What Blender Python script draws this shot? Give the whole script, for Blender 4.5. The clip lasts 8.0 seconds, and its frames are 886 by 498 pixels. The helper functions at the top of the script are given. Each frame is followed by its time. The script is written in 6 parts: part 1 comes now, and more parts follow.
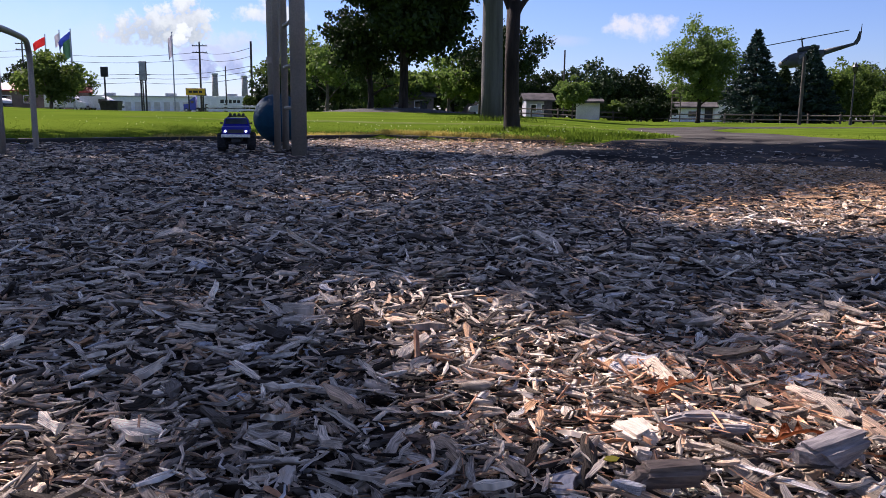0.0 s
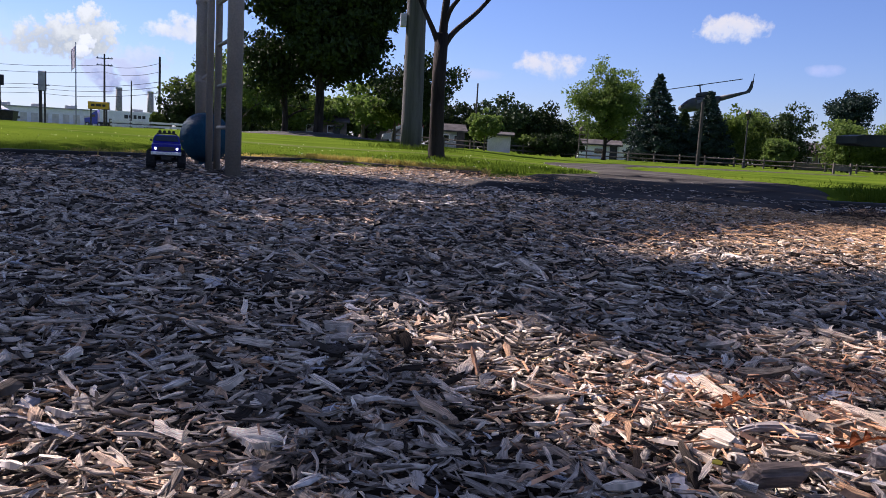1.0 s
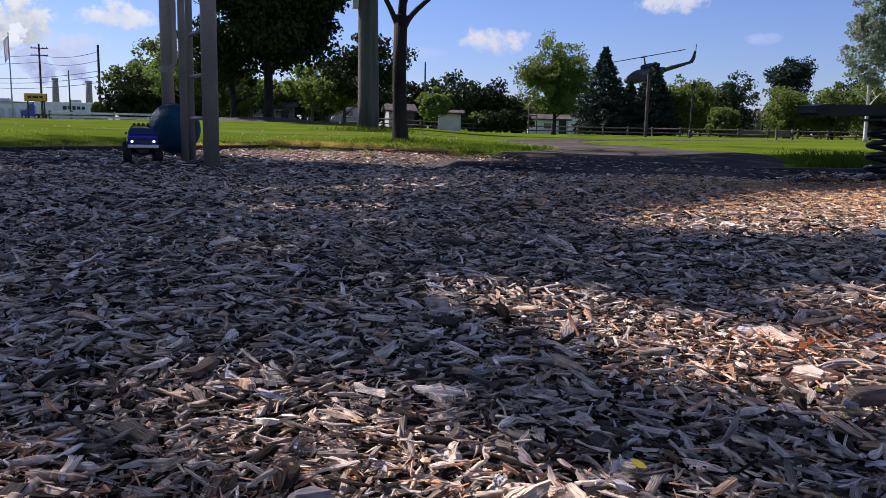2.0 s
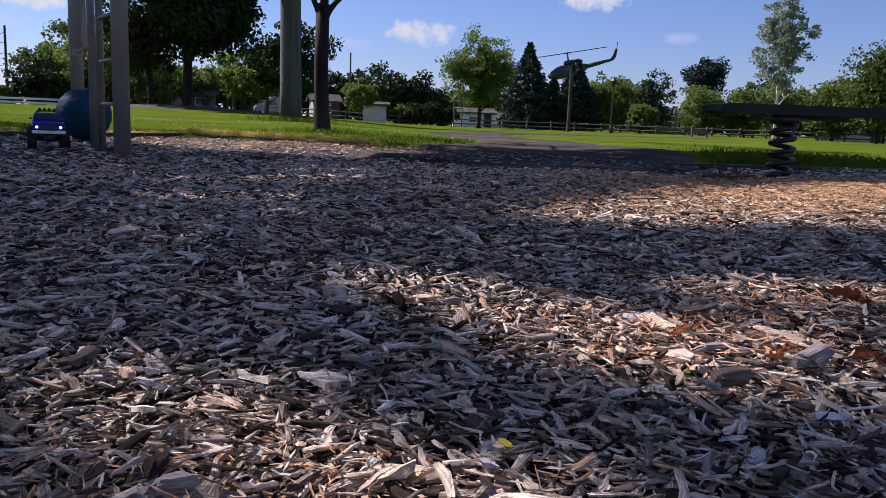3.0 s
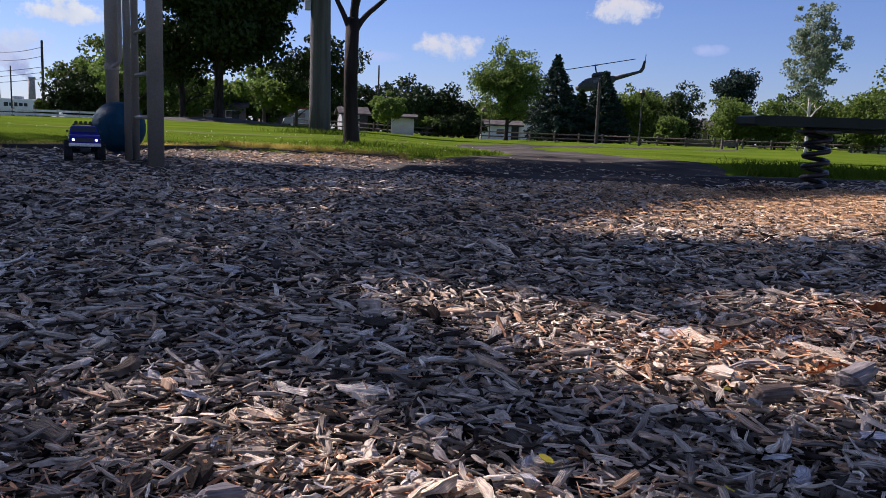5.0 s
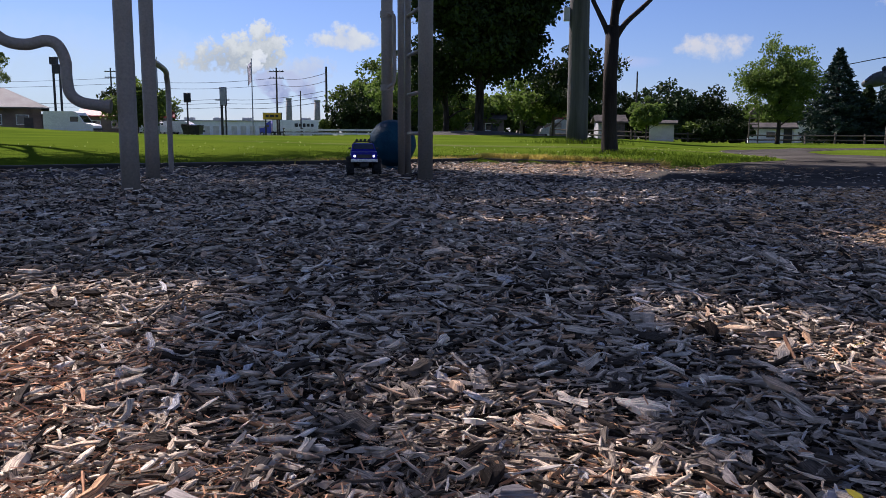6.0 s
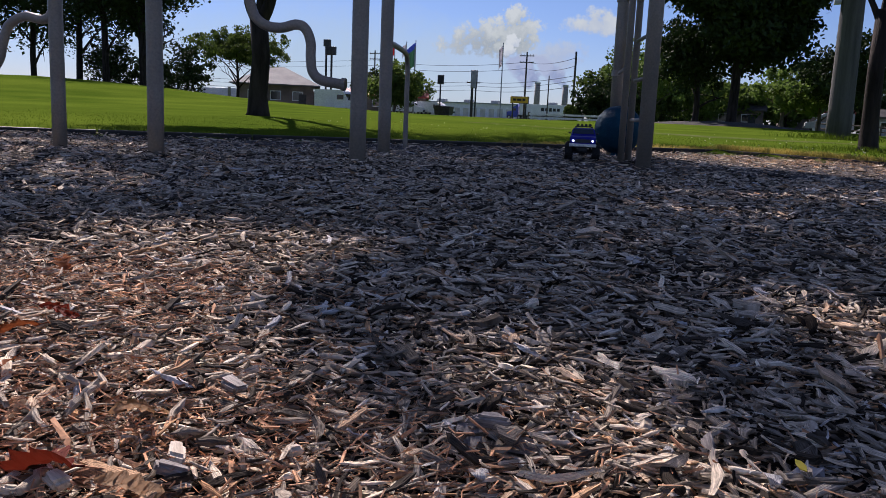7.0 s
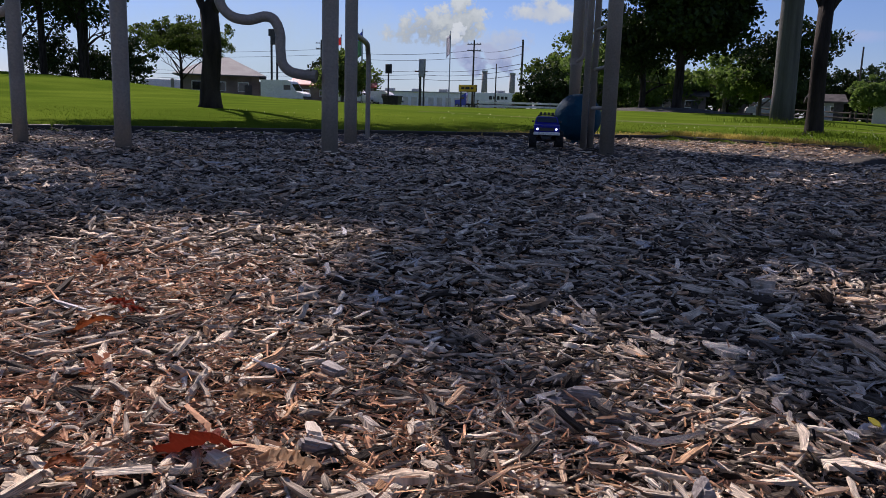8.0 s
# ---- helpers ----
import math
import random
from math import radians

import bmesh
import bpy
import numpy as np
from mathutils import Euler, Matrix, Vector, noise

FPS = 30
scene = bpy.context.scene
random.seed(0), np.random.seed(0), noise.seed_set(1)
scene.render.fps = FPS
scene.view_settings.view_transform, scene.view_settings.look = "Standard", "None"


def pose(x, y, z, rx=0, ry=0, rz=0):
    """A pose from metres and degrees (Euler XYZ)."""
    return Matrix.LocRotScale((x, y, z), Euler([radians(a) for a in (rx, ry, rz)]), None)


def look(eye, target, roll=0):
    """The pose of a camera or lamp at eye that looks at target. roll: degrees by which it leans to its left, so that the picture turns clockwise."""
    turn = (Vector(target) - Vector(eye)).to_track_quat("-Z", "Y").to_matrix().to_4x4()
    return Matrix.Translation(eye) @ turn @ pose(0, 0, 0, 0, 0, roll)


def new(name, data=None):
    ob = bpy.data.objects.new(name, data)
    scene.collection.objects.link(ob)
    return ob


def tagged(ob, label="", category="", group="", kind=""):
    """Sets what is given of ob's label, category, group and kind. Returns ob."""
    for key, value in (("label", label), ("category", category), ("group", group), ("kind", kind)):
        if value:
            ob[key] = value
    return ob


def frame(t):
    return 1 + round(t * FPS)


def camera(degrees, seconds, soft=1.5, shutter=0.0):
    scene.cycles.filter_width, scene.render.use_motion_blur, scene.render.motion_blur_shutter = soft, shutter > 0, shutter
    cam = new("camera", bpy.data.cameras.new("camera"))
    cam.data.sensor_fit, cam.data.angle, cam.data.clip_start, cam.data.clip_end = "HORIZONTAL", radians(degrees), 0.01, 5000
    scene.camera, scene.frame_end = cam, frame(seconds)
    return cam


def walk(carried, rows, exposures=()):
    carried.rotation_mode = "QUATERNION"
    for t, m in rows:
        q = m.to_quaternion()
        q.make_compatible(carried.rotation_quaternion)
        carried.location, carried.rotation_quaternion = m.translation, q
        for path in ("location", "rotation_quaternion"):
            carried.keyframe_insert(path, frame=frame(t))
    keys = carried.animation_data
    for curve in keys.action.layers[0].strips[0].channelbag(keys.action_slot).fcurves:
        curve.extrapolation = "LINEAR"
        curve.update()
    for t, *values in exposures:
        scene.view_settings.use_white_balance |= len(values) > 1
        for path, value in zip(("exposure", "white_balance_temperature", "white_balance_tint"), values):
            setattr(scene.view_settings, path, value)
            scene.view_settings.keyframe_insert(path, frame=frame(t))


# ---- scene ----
# ---- camera, low over the mulch ----
cam = camera(58.5, 8.0, soft=0.74)
PATH = [
    (0, (-0.111, -0.248, 0.255), (-0.065, 1.723, -0.078), 0.6),
    (0.5, (-0.163, -0.242, 0.258), (-0.082, 1.737, -0.021), 1.7),
    (1, (-0.272, -0.283, 0.252), (0.003, 1.681, -0.005), 3.2),
    (1.2, (-0.345, -0.308, 0.257), (-0.059, 1.653, -0.012), 2.3),
    (2.3, (-0.468, -0.393, 0.265), (-0.014, 1.53, -0.045), 1.3),
    (2.5, (-0.466, -0.399, 0.264), (0.036, 1.511, -0.049), 1.6),
    (3, (-0.431, -0.397, 0.263), (0.142, 1.493, -0.054), 2.2),
    (3.5, (-0.433, -0.414, 0.264), (0.164, 1.468, -0.054), 2.6),
    (4, (-0.435, -0.411, 0.262), (0.16, 1.472, -0.051), 2.4),
    (4.2, (-0.437, -0.408, 0.263), (0.153, 1.478, -0.047), 2.4),
    (5.3, (-0.449, -0.392, 0.265), (-0.028, 1.543, -0.016), 1.8),
    (5.5, (-0.458, -0.389, 0.265), (-0.134, 1.565, -0.011), 1.4),
    (5.7, (-0.46, -0.387, 0.265), (-0.301, 1.588, -0.009), 0.8),
    (6, (-0.469, -0.407, 0.27), (-0.593, 1.57, -0.01), 0.3),
    (6.3, (-0.428, -0.43, 0.27), (-0.82, 1.508, -0.031), 0.4),
    (6.5, (-0.36, -0.455, 0.263), (-0.89, 1.448, -0.052), 1.1),
    (7, (-0.279, -0.466, 0.263), (-0.976, 1.379, -0.067), 2.5),
    (7.5, (-0.359, -0.489, 0.269), (-1.063, 1.354, -0.058), 2.3),
    (8, (-0.378, -0.551, 0.266), (-0.956, 1.331, -0.086), 1.8),
]
walk(cam, [(t, look(eye, target, roll)) for t, eye, target, roll in PATH],
     [(0, 1.16, 5950, 30), (1.2, 1.05, 5950, 30), (2.5, 0.90, 5950, 30), (4.2, 0.88, 5950, 30), (5.5, 0.88, 5950, 28), (6.5, 0.66, 5950, 26), (8, 0.52, 5950, 27)])

# ---- light: a low morning sun ahead and to the side, open sky with a few clouds ----
SUN_AZ, SUN_EL = 42.0, 42.0                       # degrees west of +y, degrees above the horizon
TO_SUN = Vector((-math.sin(radians(SUN_AZ)) * math.cos(radians(SUN_EL)),
                 math.cos(radians(SUN_AZ)) * math.cos(radians(SUN_EL)), math.sin(radians(SUN_EL))))
sun_data = bpy.data.lights.new("sun", "SUN")
sun_data.energy, sun_data.angle, sun_data.color = 5.0, radians(0.53), (1.0, 0.89, 0.74)
sun = new("sun", sun_data)
sun.matrix_world = look(TO_SUN * 50, (0, 0, 0))

sky_world = bpy.data.worlds.new("sky")
scene.world = sky_world
sky_world.use_nodes = True
wn, wl = sky_world.node_tree.nodes, sky_world.node_tree.links
wn.clear()
sky = wn.new("ShaderNodeTexSky")
sky.sky_type, sky.sun_disc = "NISHITA", False
sky.sun_elevation, sky.sun_rotation = radians(SUN_EL), radians(360 - SUN_AZ)
sky.air_density, sky.dust_density, sky.ozone_density = 1.0, 0.25, 4.0
sky_bg = wn.new("ShaderNodeBackground")
sky_bg.inputs["Strength"].default_value = 0.050
clear = wn.new("ShaderNodeVectorMath")                # a clean, deep blue after rain
clear.operation, clear.inputs[1].default_value = "MULTIPLY", (0.84, 0.918, 1.10)
wl.new(sky.outputs[0], clear.inputs[0])
wl.new(clear.outputs[0], sky_bg.inputs["Color"])
coord = wn.new("ShaderNodeTexCoord")
billow = wn.new("ShaderNodeTexNoise")
billow.inputs["Scale"].default_value, billow.inputs["Detail"].default_value, billow.inputs["Roughness"].default_value = 17, 8, 0.62
wl.new(coord.outputs["Generated"], billow.inputs["Vector"])
curls = wn.new("ShaderNodeTexNoise")
curls.inputs["Scale"].default_value, curls.inputs["Detail"].default_value, curls.inputs["Roughness"].default_value = 60, 6, 0.6
wl.new(coord.outputs["Generated"], curls.inputs["Vector"])


def wmath(op, a, b=None, clamp=False):
    n = wn.new("ShaderNodeMath")
    n.operation, n.use_clamp = op, clamp
    for i, v in enumerate((a, b)):
        if v is None:
            continue
        if isinstance(v, (int, float)):
            n.inputs[i].default_value = v
        else:
            wl.new(v, n.inputs[i])
    return n.outputs[0]


def wdot(v):
    n = wn.new("ShaderNodeVectorMath")
    n.operation, n.inputs[1].default_value = "DOT_PRODUCT", v
    wl.new(coord.outputs["Generated"], n.inputs[0])
    return n.outputs["Value"]


def add_cloud(under, x, z, half_w, half_h, lit, shaded, soft=0.8, lean=0.0, rag=3.2, dense=1.0):
    """A cloud over the point (x, 1000, z), sized in the same units."""
    c = Vector((x, 1000, z)).normalized()
    right = Vector((0, 0, 1)).cross(-c).normalized()
    up = c.cross(-right).normalized()
    right, up = right * math.cos(lean) + up * math.sin(lean), up * math.cos(lean) - right * math.sin(lean)
    far = Vector((x, 1000, z)).length
    a = wmath("DIVIDE", wdot(right), half_w / far)
    b = wmath("DIVIDE", wdot(up), half_h / far)
    rad = wmath("ADD", wmath("MULTIPLY", a, a), wmath("MULTIPLY", b, b))
    lump = wmath("MULTIPLY", wmath("SUBTRACT", wmath("ADD", wmath("MULTIPLY", billow.outputs["Fac"], 0.5), wmath("MULTIPLY", curls.outputs["Fac"], 0.7)), 0.6), rag)
    body = wmath("ADD", wmath("SUBTRACT", 1.0, rad), wmath("MULTIPLY", lump, 1.6))
    alpha = wmath("MULTIPLY", wmath("DIVIDE", body, soft, True), dense, True)
    tone = wmath("ADD", wmath("MULTIPLY", b, 0.5), wmath("ADD", lump, 0.55), True)
    mix = wn.new("ShaderNodeMix")
    mix.data_type = "RGBA"
    wl.new(tone, mix.inputs[0])
    mix.inputs[6].default_value, mix.inputs[7].default_value = (*shaded, 1), (*lit, 1)
    bg = wn.new("ShaderNodeBackground")
    bg.inputs["Strength"].default_value = 0.68
    wl.new(mix.outputs[2], bg.inputs["Color"])
    over = wn.new("ShaderNodeMixShader")
    wl.new(alpha, over.inputs[0])
    wl.new(under, over.inputs[1])
    wl.new(bg.outputs[0], over.inputs[2])
    return over.outputs[0]


WHITE, PALE, GREY, BLUE = (0.58, 0.64, 0.58), (0.43, 0.51, 0.55), (0.31, 0.37, 0.37), (0.185, 0.245, 0.385)
layer = sky_bg.outputs[0]

# unseen broken white cloud added overhead to whiten the fill light, thinning out towards the horizon
sheet = wn.new("ShaderNodeTexNoise")
sheet.inputs["Scale"].default_value, sheet.inputs["Detail"].default_value, sheet.inputs["Roughness"].default_value = 2.6, 7, 0.6
wl.new(coord.outputs["Generated"], sheet.inputs["Vector"])
high = wmath("MULTIPLY", wmath("SUBTRACT", wdot((0, 0, 1)), 0.24), 5.0, True)
cover = wmath("MULTIPLY", wmath("MULTIPLY", wmath("SUBTRACT", sheet.outputs["Fac"], 0.40), 5.0, True), wmath("MULTIPLY", high, 0.19))
white_bg, broken = wn.new("ShaderNodeBackground"), wn.new("ShaderNodeMixShader")
white_bg.inputs["Color"].default_value, white_bg.inputs["Strength"].default_value = (0.76, 0.74, 0.70, 1), 0.68
wl.new(cover, broken.inputs[0]), wl.new(layer, broken.inputs[1]), wl.new(white_bg.outputs[0], broken.inputs[2])
layer = broken.outputs[0]
layer = add_cloud(layer, 262, 110, 52, 18, (0.56, 0.58, 0.54), PALE, 0.8, 0, 2.3)
layer = add_cloud(layer, 503, 172, 46, 19, (0.54, 0.56, 0.52), PALE, 0.8, 0, 2.3)
layer = add_cloud(layer, 177, 92, 34, 8, (0.42, 0.48, 0.60), (0.36, 0.45, 0.64), 1.0, 0, 1.6, 0.5)
layer = add_cloud(layer, 641, 128, 26, 9, (0.44, 0.48, 0.60), (0.36, 0.45, 0.64), 1.0, 0, 1.6, 0.5)
layer = add_cloud(layer, -540, 45, 360, 110, (0.43, 0.56, 0.575), (0.42, 0.555, 0.575), 1.2, 0.0, 0.6, 0.80)
layer = add_cloud(layer, -348, 76, 110, 45, (0.48, 0.57, 0.60), (0.44, 0.54, 0.60), 1.8, 0.1, 1.0, 0.5)
layer = add_cloud(layer, -188, 119, 44, 13, WHITE, PALE, 0.8, 0, 2.6)
layer = add_cloud(layer, -186, 129, 18, 13, WHITE, PALE)
# the steam of the works: two blue-grey plumes that lean, with bright heads and a broad cloud above
layer = add_cloud(layer, -232, 82, 36, 20, (0.46, 0.54, 0.57), (0.38, 0.45, 0.54), 0.9, 0.1, 3.4, 0.8)
layer = add_cloud(layer, -238, 57, 11, 30, (0.40, 0.47, 0.56), BLUE, 0.8, 0.85, 4.6, 0.95)
layer = add_cloud(layer, -279, 63, 13, 30, (0.38, 0.45, 0.55), BLUE, 0.8, 0.75, 5.0, 0.95)
layer = add_cloud(layer, -328, 102, 64, 24, (0.55, 0.61, 0.55), GREY, 0.6, 0.1, 3.8)
layer = add_cloud(layer, -296, 99, 30, 18, (0.53, 0.59, 0.52), GREY, 0.6, 0.3, 4.2)
layer = add_cloud(layer, -291, 122, 23, 23, WHITE, (0.40, 0.46, 0.43), 0.6, 0.2, 4.2)
layer = add_cloud(layer, -294, 99, 9, 8, (0.62, 0.68, 0.62), PALE, 0.5, 0, 5.0)
layer = add_cloud(layer, -301, 87, 11, 6, (0.62, 0.68, 0.62), PALE, 0.5, 0, 5.0)
world_out = wn.new("ShaderNodeOutputWorld")
wl.new(layer, world_out.inputs["Surface"])

# ---- materials ----
def surface(name, a, b, scale=8.0, rough=0.7, bump=0.25, fine=9.0, metal=0.0, vary=0.0, island=0.0, spec=0.4, clear=0.0, stain=None, stretch=None):
    """Two colours blended by coarse noise, broken by fine grain, with relief; vary and island: brightness by object or by loose piece."""
    m = bpy.data.materials.new(name)
    m.use_nodes = True
    nodes, links = m.node_tree.nodes, m.node_tree.links
    shader = nodes["Principled BSDF"]
    where = nodes.new("ShaderNodeTexCoord")
    spot = where.outputs["Object"]
    if stretch:
        mapping = nodes.new("ShaderNodeMapping")
        mapping.inputs["Scale"].default_value = stretch
        links.new(spot, mapping.inputs["Vector"])
        spot = mapping.outputs[0]
    coarse, grain = nodes.new("ShaderNodeTexNoise"), nodes.new("ShaderNodeTexNoise")
    for n, s, d in ((coarse, scale, 4), (grain, scale * fine, 5)):
        n.inputs["Scale"].default_value, n.inputs["Detail"].default_value = s, d
        links.new(spot, n.inputs["Vector"])
    ramp = nodes.new("ShaderNodeValToRGB")
    ramp.color_ramp.elements[0].position, ramp.color_ramp.elements[1].position = 0.34, 0.68
    ramp.color_ramp.elements[0].color, ramp.color_ramp.elements[1].color = (*a, 1), (*b, 1)
    if stain:
        e = ramp.color_ramp.elements.new(0.27)
        e.color = (*stain, 1)
    links.new(coarse.outputs["Fac"], ramp.inputs[0])
    value = nodes.new("ShaderNodeMath")
    value.operation, value.inputs[1].default_value, value.inputs[2].default_value = "MULTIPLY_ADD", 0.7, 0.65
    links.new(grain.outputs["Fac"], value.inputs[0])
    factor = value.outputs[0]
    for amount, kind, socket in ((vary, "ShaderNodeObjectInfo", "Random"), (island, "ShaderNodeNewGeometry", "Random Per Island")):
        if amount:
            src, k, mul = nodes.new(kind), nodes.new("ShaderNodeMath"), nodes.new("ShaderNodeMath")
            k.operation, k.inputs[1].default_value, k.inputs[2].default_value = "MULTIPLY_ADD", 2 * amount, 1 - amount
            links.new(src.outputs[socket], k.inputs[0])
            mul.operation = "MULTIPLY"
            links.new(factor, mul.inputs[0]), links.new(k.outputs[0], mul.inputs[1])
            factor = mul.outputs[0]
    tint = nodes.new("ShaderNodeVectorMath")
    tint.operation = "SCALE"
    links.new(ramp.outputs[0], tint.inputs[0]), links.new(factor, tint.inputs["Scale"])
    links.new(tint.outputs[0], shader.inputs["Base Color"])
    rr = nodes.new("ShaderNodeMath")
    rr.operation, rr.inputs[1].default_value, rr.inputs[2].default_value = "MULTIPLY_ADD", 0.24, rough - 0.12
    links.new(grain.outputs["Fac"], rr.inputs[0]), links.new(rr.outputs[0], shader.inputs["Roughness"])
    shader.inputs["Metallic"].default_value, shader.inputs["Specular IOR Level"].default_value = metal, spec
    shader.inputs["Coat Weight"].default_value = clear
    if bump:
        relief = nodes.new("ShaderNodeBump")
        relief.inputs["Strength"].default_value, relief.inputs["Distance"].default_value = bump, 0.3 / scale / fine
        links.new(grain.outputs["Fac"], relief.inputs["Height"]), links.new(relief.outputs[0], shader.inputs["Normal"])
    return m


def foliage(name, dark, light, glow=0.35, rough=0.65, spec=0.18):
    """Leaves that let some light through; each leaf has its own shade of green."""
    m = bpy.data.materials.new(name)
    m.use_nodes = True
    nodes, links = m.node_tree.nodes, m.node_tree.links
    shader, out = nodes["Principled BSDF"], nodes["Material Output"]
    piece, where, broad = nodes.new("ShaderNodeNewGeometry"), nodes.new("ShaderNodeTexCoord"), nodes.new("ShaderNodeTexNoise")
    broad.inputs["Scale"].default_value = 0.9
    links.new(where.outputs["Object"], broad.inputs["Vector"])
    both = nodes.new("ShaderNodeMath")
    both.operation = "MULTIPLY_ADD"
    both.inputs[1].default_value = 0.6
    links.new(piece.outputs["Random Per Island"], both.inputs[0])
    half = nodes.new("ShaderNodeMath")
    half.operation, half.inputs[1].default_value, half.inputs[2].default_value = "MULTIPLY_ADD", 0.9, -0.25
    links.new(broad.outputs["Fac"], half.inputs[0]), links.new(half.outputs[0], both.inputs[2])
    ramp = nodes.new("ShaderNodeValToRGB")
    ramp.color_ramp.elements[0].color, ramp.color_ramp.elements[1].color = (*dark, 1), (*light, 1)
    links.new(both.outputs[0], ramp.inputs[0])
    links.new(ramp.outputs[0], shader.inputs["Base Color"])
    shader.inputs["Roughness"].default_value, shader.inputs["Specular IOR Level"].default_value = rough, spec
    veil, mix = nodes.new("ShaderNodeBsdfTranslucent"), nodes.new("ShaderNodeMixShader")
    links.new(ramp.outputs[0], veil.inputs["Color"])
    mix.inputs[0].default_value = glow
    links.new(shader.outputs[0], mix.inputs[1]), links.new(veil.outputs[0], mix.inputs[2]), links.new(mix.outputs[0], out.inputs["Surface"])
    return m


def chip_wood(name, source, socket):
    """Shredded wood: mostly weathered grey, some tan, orange and pale pieces, with long grain."""
    m = bpy.data.materials.new(name)
    m.use_nodes = True
    nodes, links = m.node_tree.nodes, m.node_tree.links
    shader = nodes["Principled BSDF"]
    piece, where = nodes.new(source), nodes.new("ShaderNodeTexCoord")
    grain, blot, along = nodes.new("ShaderNodeTexNoise"), nodes.new("ShaderNodeTexNoise"), nodes.new("ShaderNodeMapping")
    along.inputs["Scale"].default_value = (70, 900, 1)
    links.new(where.outputs["UV"], along.inputs["Vector"])
    grain.inputs["Scale"].default_value, grain.inputs["Detail"].default_value = 1.0, 4
    blot.inputs["Scale"].default_value, blot.inputs["Detail"].default_value = 90, 3
    links.new(along.outputs[0], grain.inputs["Vector"]), links.new(where.outputs["Object"], blot.inputs["Vector"])
    ramp = nodes.new("ShaderNodeValToRGB")
    stops = ((0.0, (0.014, 0.010, 0.007)), (0.21, (0.056, 0.046, 0.035)), (0.36, (0.235, 0.197, 0.151)), (0.55, (0.405, 0.340, 0.257)),
             (0.71, (0.52, 0.435, 0.325)), (0.79, (0.40, 0.225, 0.110)), (0.84, (0.47, 0.37, 0.265)), (0.93, (0.72, 0.62, 0.47)), (1.0, (0.36, 0.36, 0.36)))
    ramp.color_ramp.elements[0].position, ramp.color_ramp.elements[0].color = stops[0][0], (*stops[0][1], 1)
    ramp.color_ramp.elements[1].position, ramp.color_ramp.elements[1].color = stops[-1][0], (*stops[-1][1], 1)
    for p, c in stops[1:-1]:
        ramp.color_ramp.elements.new(p).color = (*c, 1)
    links.new(piece.outputs[socket], ramp.inputs[0])
    k1, k2, mul, tint = nodes.new("ShaderNodeMath"), nodes.new("ShaderNodeMath"), nodes.new("ShaderNodeMath"), nodes.new("ShaderNodeVectorMath")
    k1.operation, k1.inputs[1].default_value, k1.inputs[2].default_value = "MULTIPLY_ADD", 3.2, -0.56
    k2.operation, k2.inputs[1].default_value, k2.inputs[2].default_value = "MULTIPLY_ADD", 0.9, 0.78
    links.new(grain.outputs["Fac"], k1.inputs[0]), links.new(blot.outputs["Fac"], k2.inputs[0])
    floor_ = nodes.new("ShaderNodeMath")
    floor_.operation, floor_.inputs[1].default_value = "MAXIMUM", 0.22
    links.new(k1.outputs[0], floor_.inputs[0])
    mul.operation, tint.operation = "MULTIPLY", "SCALE"
    links.new(floor_.outputs[0], mul.inputs[0]), links.new(k2.outputs[0], mul.inputs[1])
    links.new(ramp.outputs[0], tint.inputs[0]), links.new(mul.outputs[0], tint.inputs["Scale"])
    links.new(tint.outputs[0], shader.inputs["Base Color"])
    shader.inputs["Roughness"].default_value, shader.inputs["Specular IOR Level"].default_value = 0.80, 0.08
    relief = nodes.new("ShaderNodeBump")
    relief.inputs["Strength"].default_value, relief.inputs["Distance"].default_value = 1.0, 0.002
    links.new(grain.outputs["Fac"], relief.inputs["Height"]), links.new(relief.outputs[0], shader.inputs["Normal"])
    return m


def glowing(name, colour, strength):
    m = surface(name, colour, colour, 20, 0.3)
    shader = m.node_tree.nodes["Principled BSDF"]
    shader.inputs["Emission Color"].default_value, shader.inputs["Emission Strength"].default_value = (*colour, 1), strength
    return m


def glassy(name, colour):
    m = bpy.data.materials.new(name)
    m.use_nodes = True
    s = m.node_tree.nodes["Principled BSDF"]
    s.inputs["Base Color"].default_value, s.inputs["Roughness"].default_value, s.inputs["Specular IOR Level"].default_value = (*colour, 1), 0.06, 0.7
    return m


CHIP = chip_wood("weathered_wood", "ShaderNodeNewGeometry", "Random Per Island")
CHIP_ONE = chip_wood("weathered_wood_piece", "ShaderNodeObjectInfo", "Random")
# duff coloured near black to deepen the shade in gaps between chips; rusty stains
DUFF = surface("mulch_duff", (0.007, 0.005, 0.004), (0.030, 0.018, 0.012), 14, 0.9, 0.9, 8, stain=(0.07, 0.035, 0.018))
LAWN = surface("lawn", (0.048, 0.084, 0.008), (0.090, 0.132, 0.014), 0.35, 0.95, 0.6, 60, spec=0.0, stain=(0.085, 0.105, 0.016))
BLADE = foliage("grass_blade", (0.056, 0.100, 0.007), (0.105, 0.155, 0.013), 0.45, 0.8, 0.08)
ASPHALT = surface("asphalt", (0.040, 0.038, 0.035), (0.085, 0.082, 0.075), 1.6, 0.95, 0.6, 60, stain=(0.022, 0.020, 0.020), spec=0.0)
CONCRETE = surface("concrete", (0.22, 0.21, 0.19), (0.34, 0.32, 0.29), 1.2, 0.85, 0.3, 30)
EDGING = surface("edging_plastic", (0.012, 0.011, 0.010), (0.035, 0.030, 0.022), 5, 0.6, 0.3, 12)
STRAW = foliage("straw", (0.40, 0.31, 0.07), (0.60, 0.50, 0.14), 0.5)
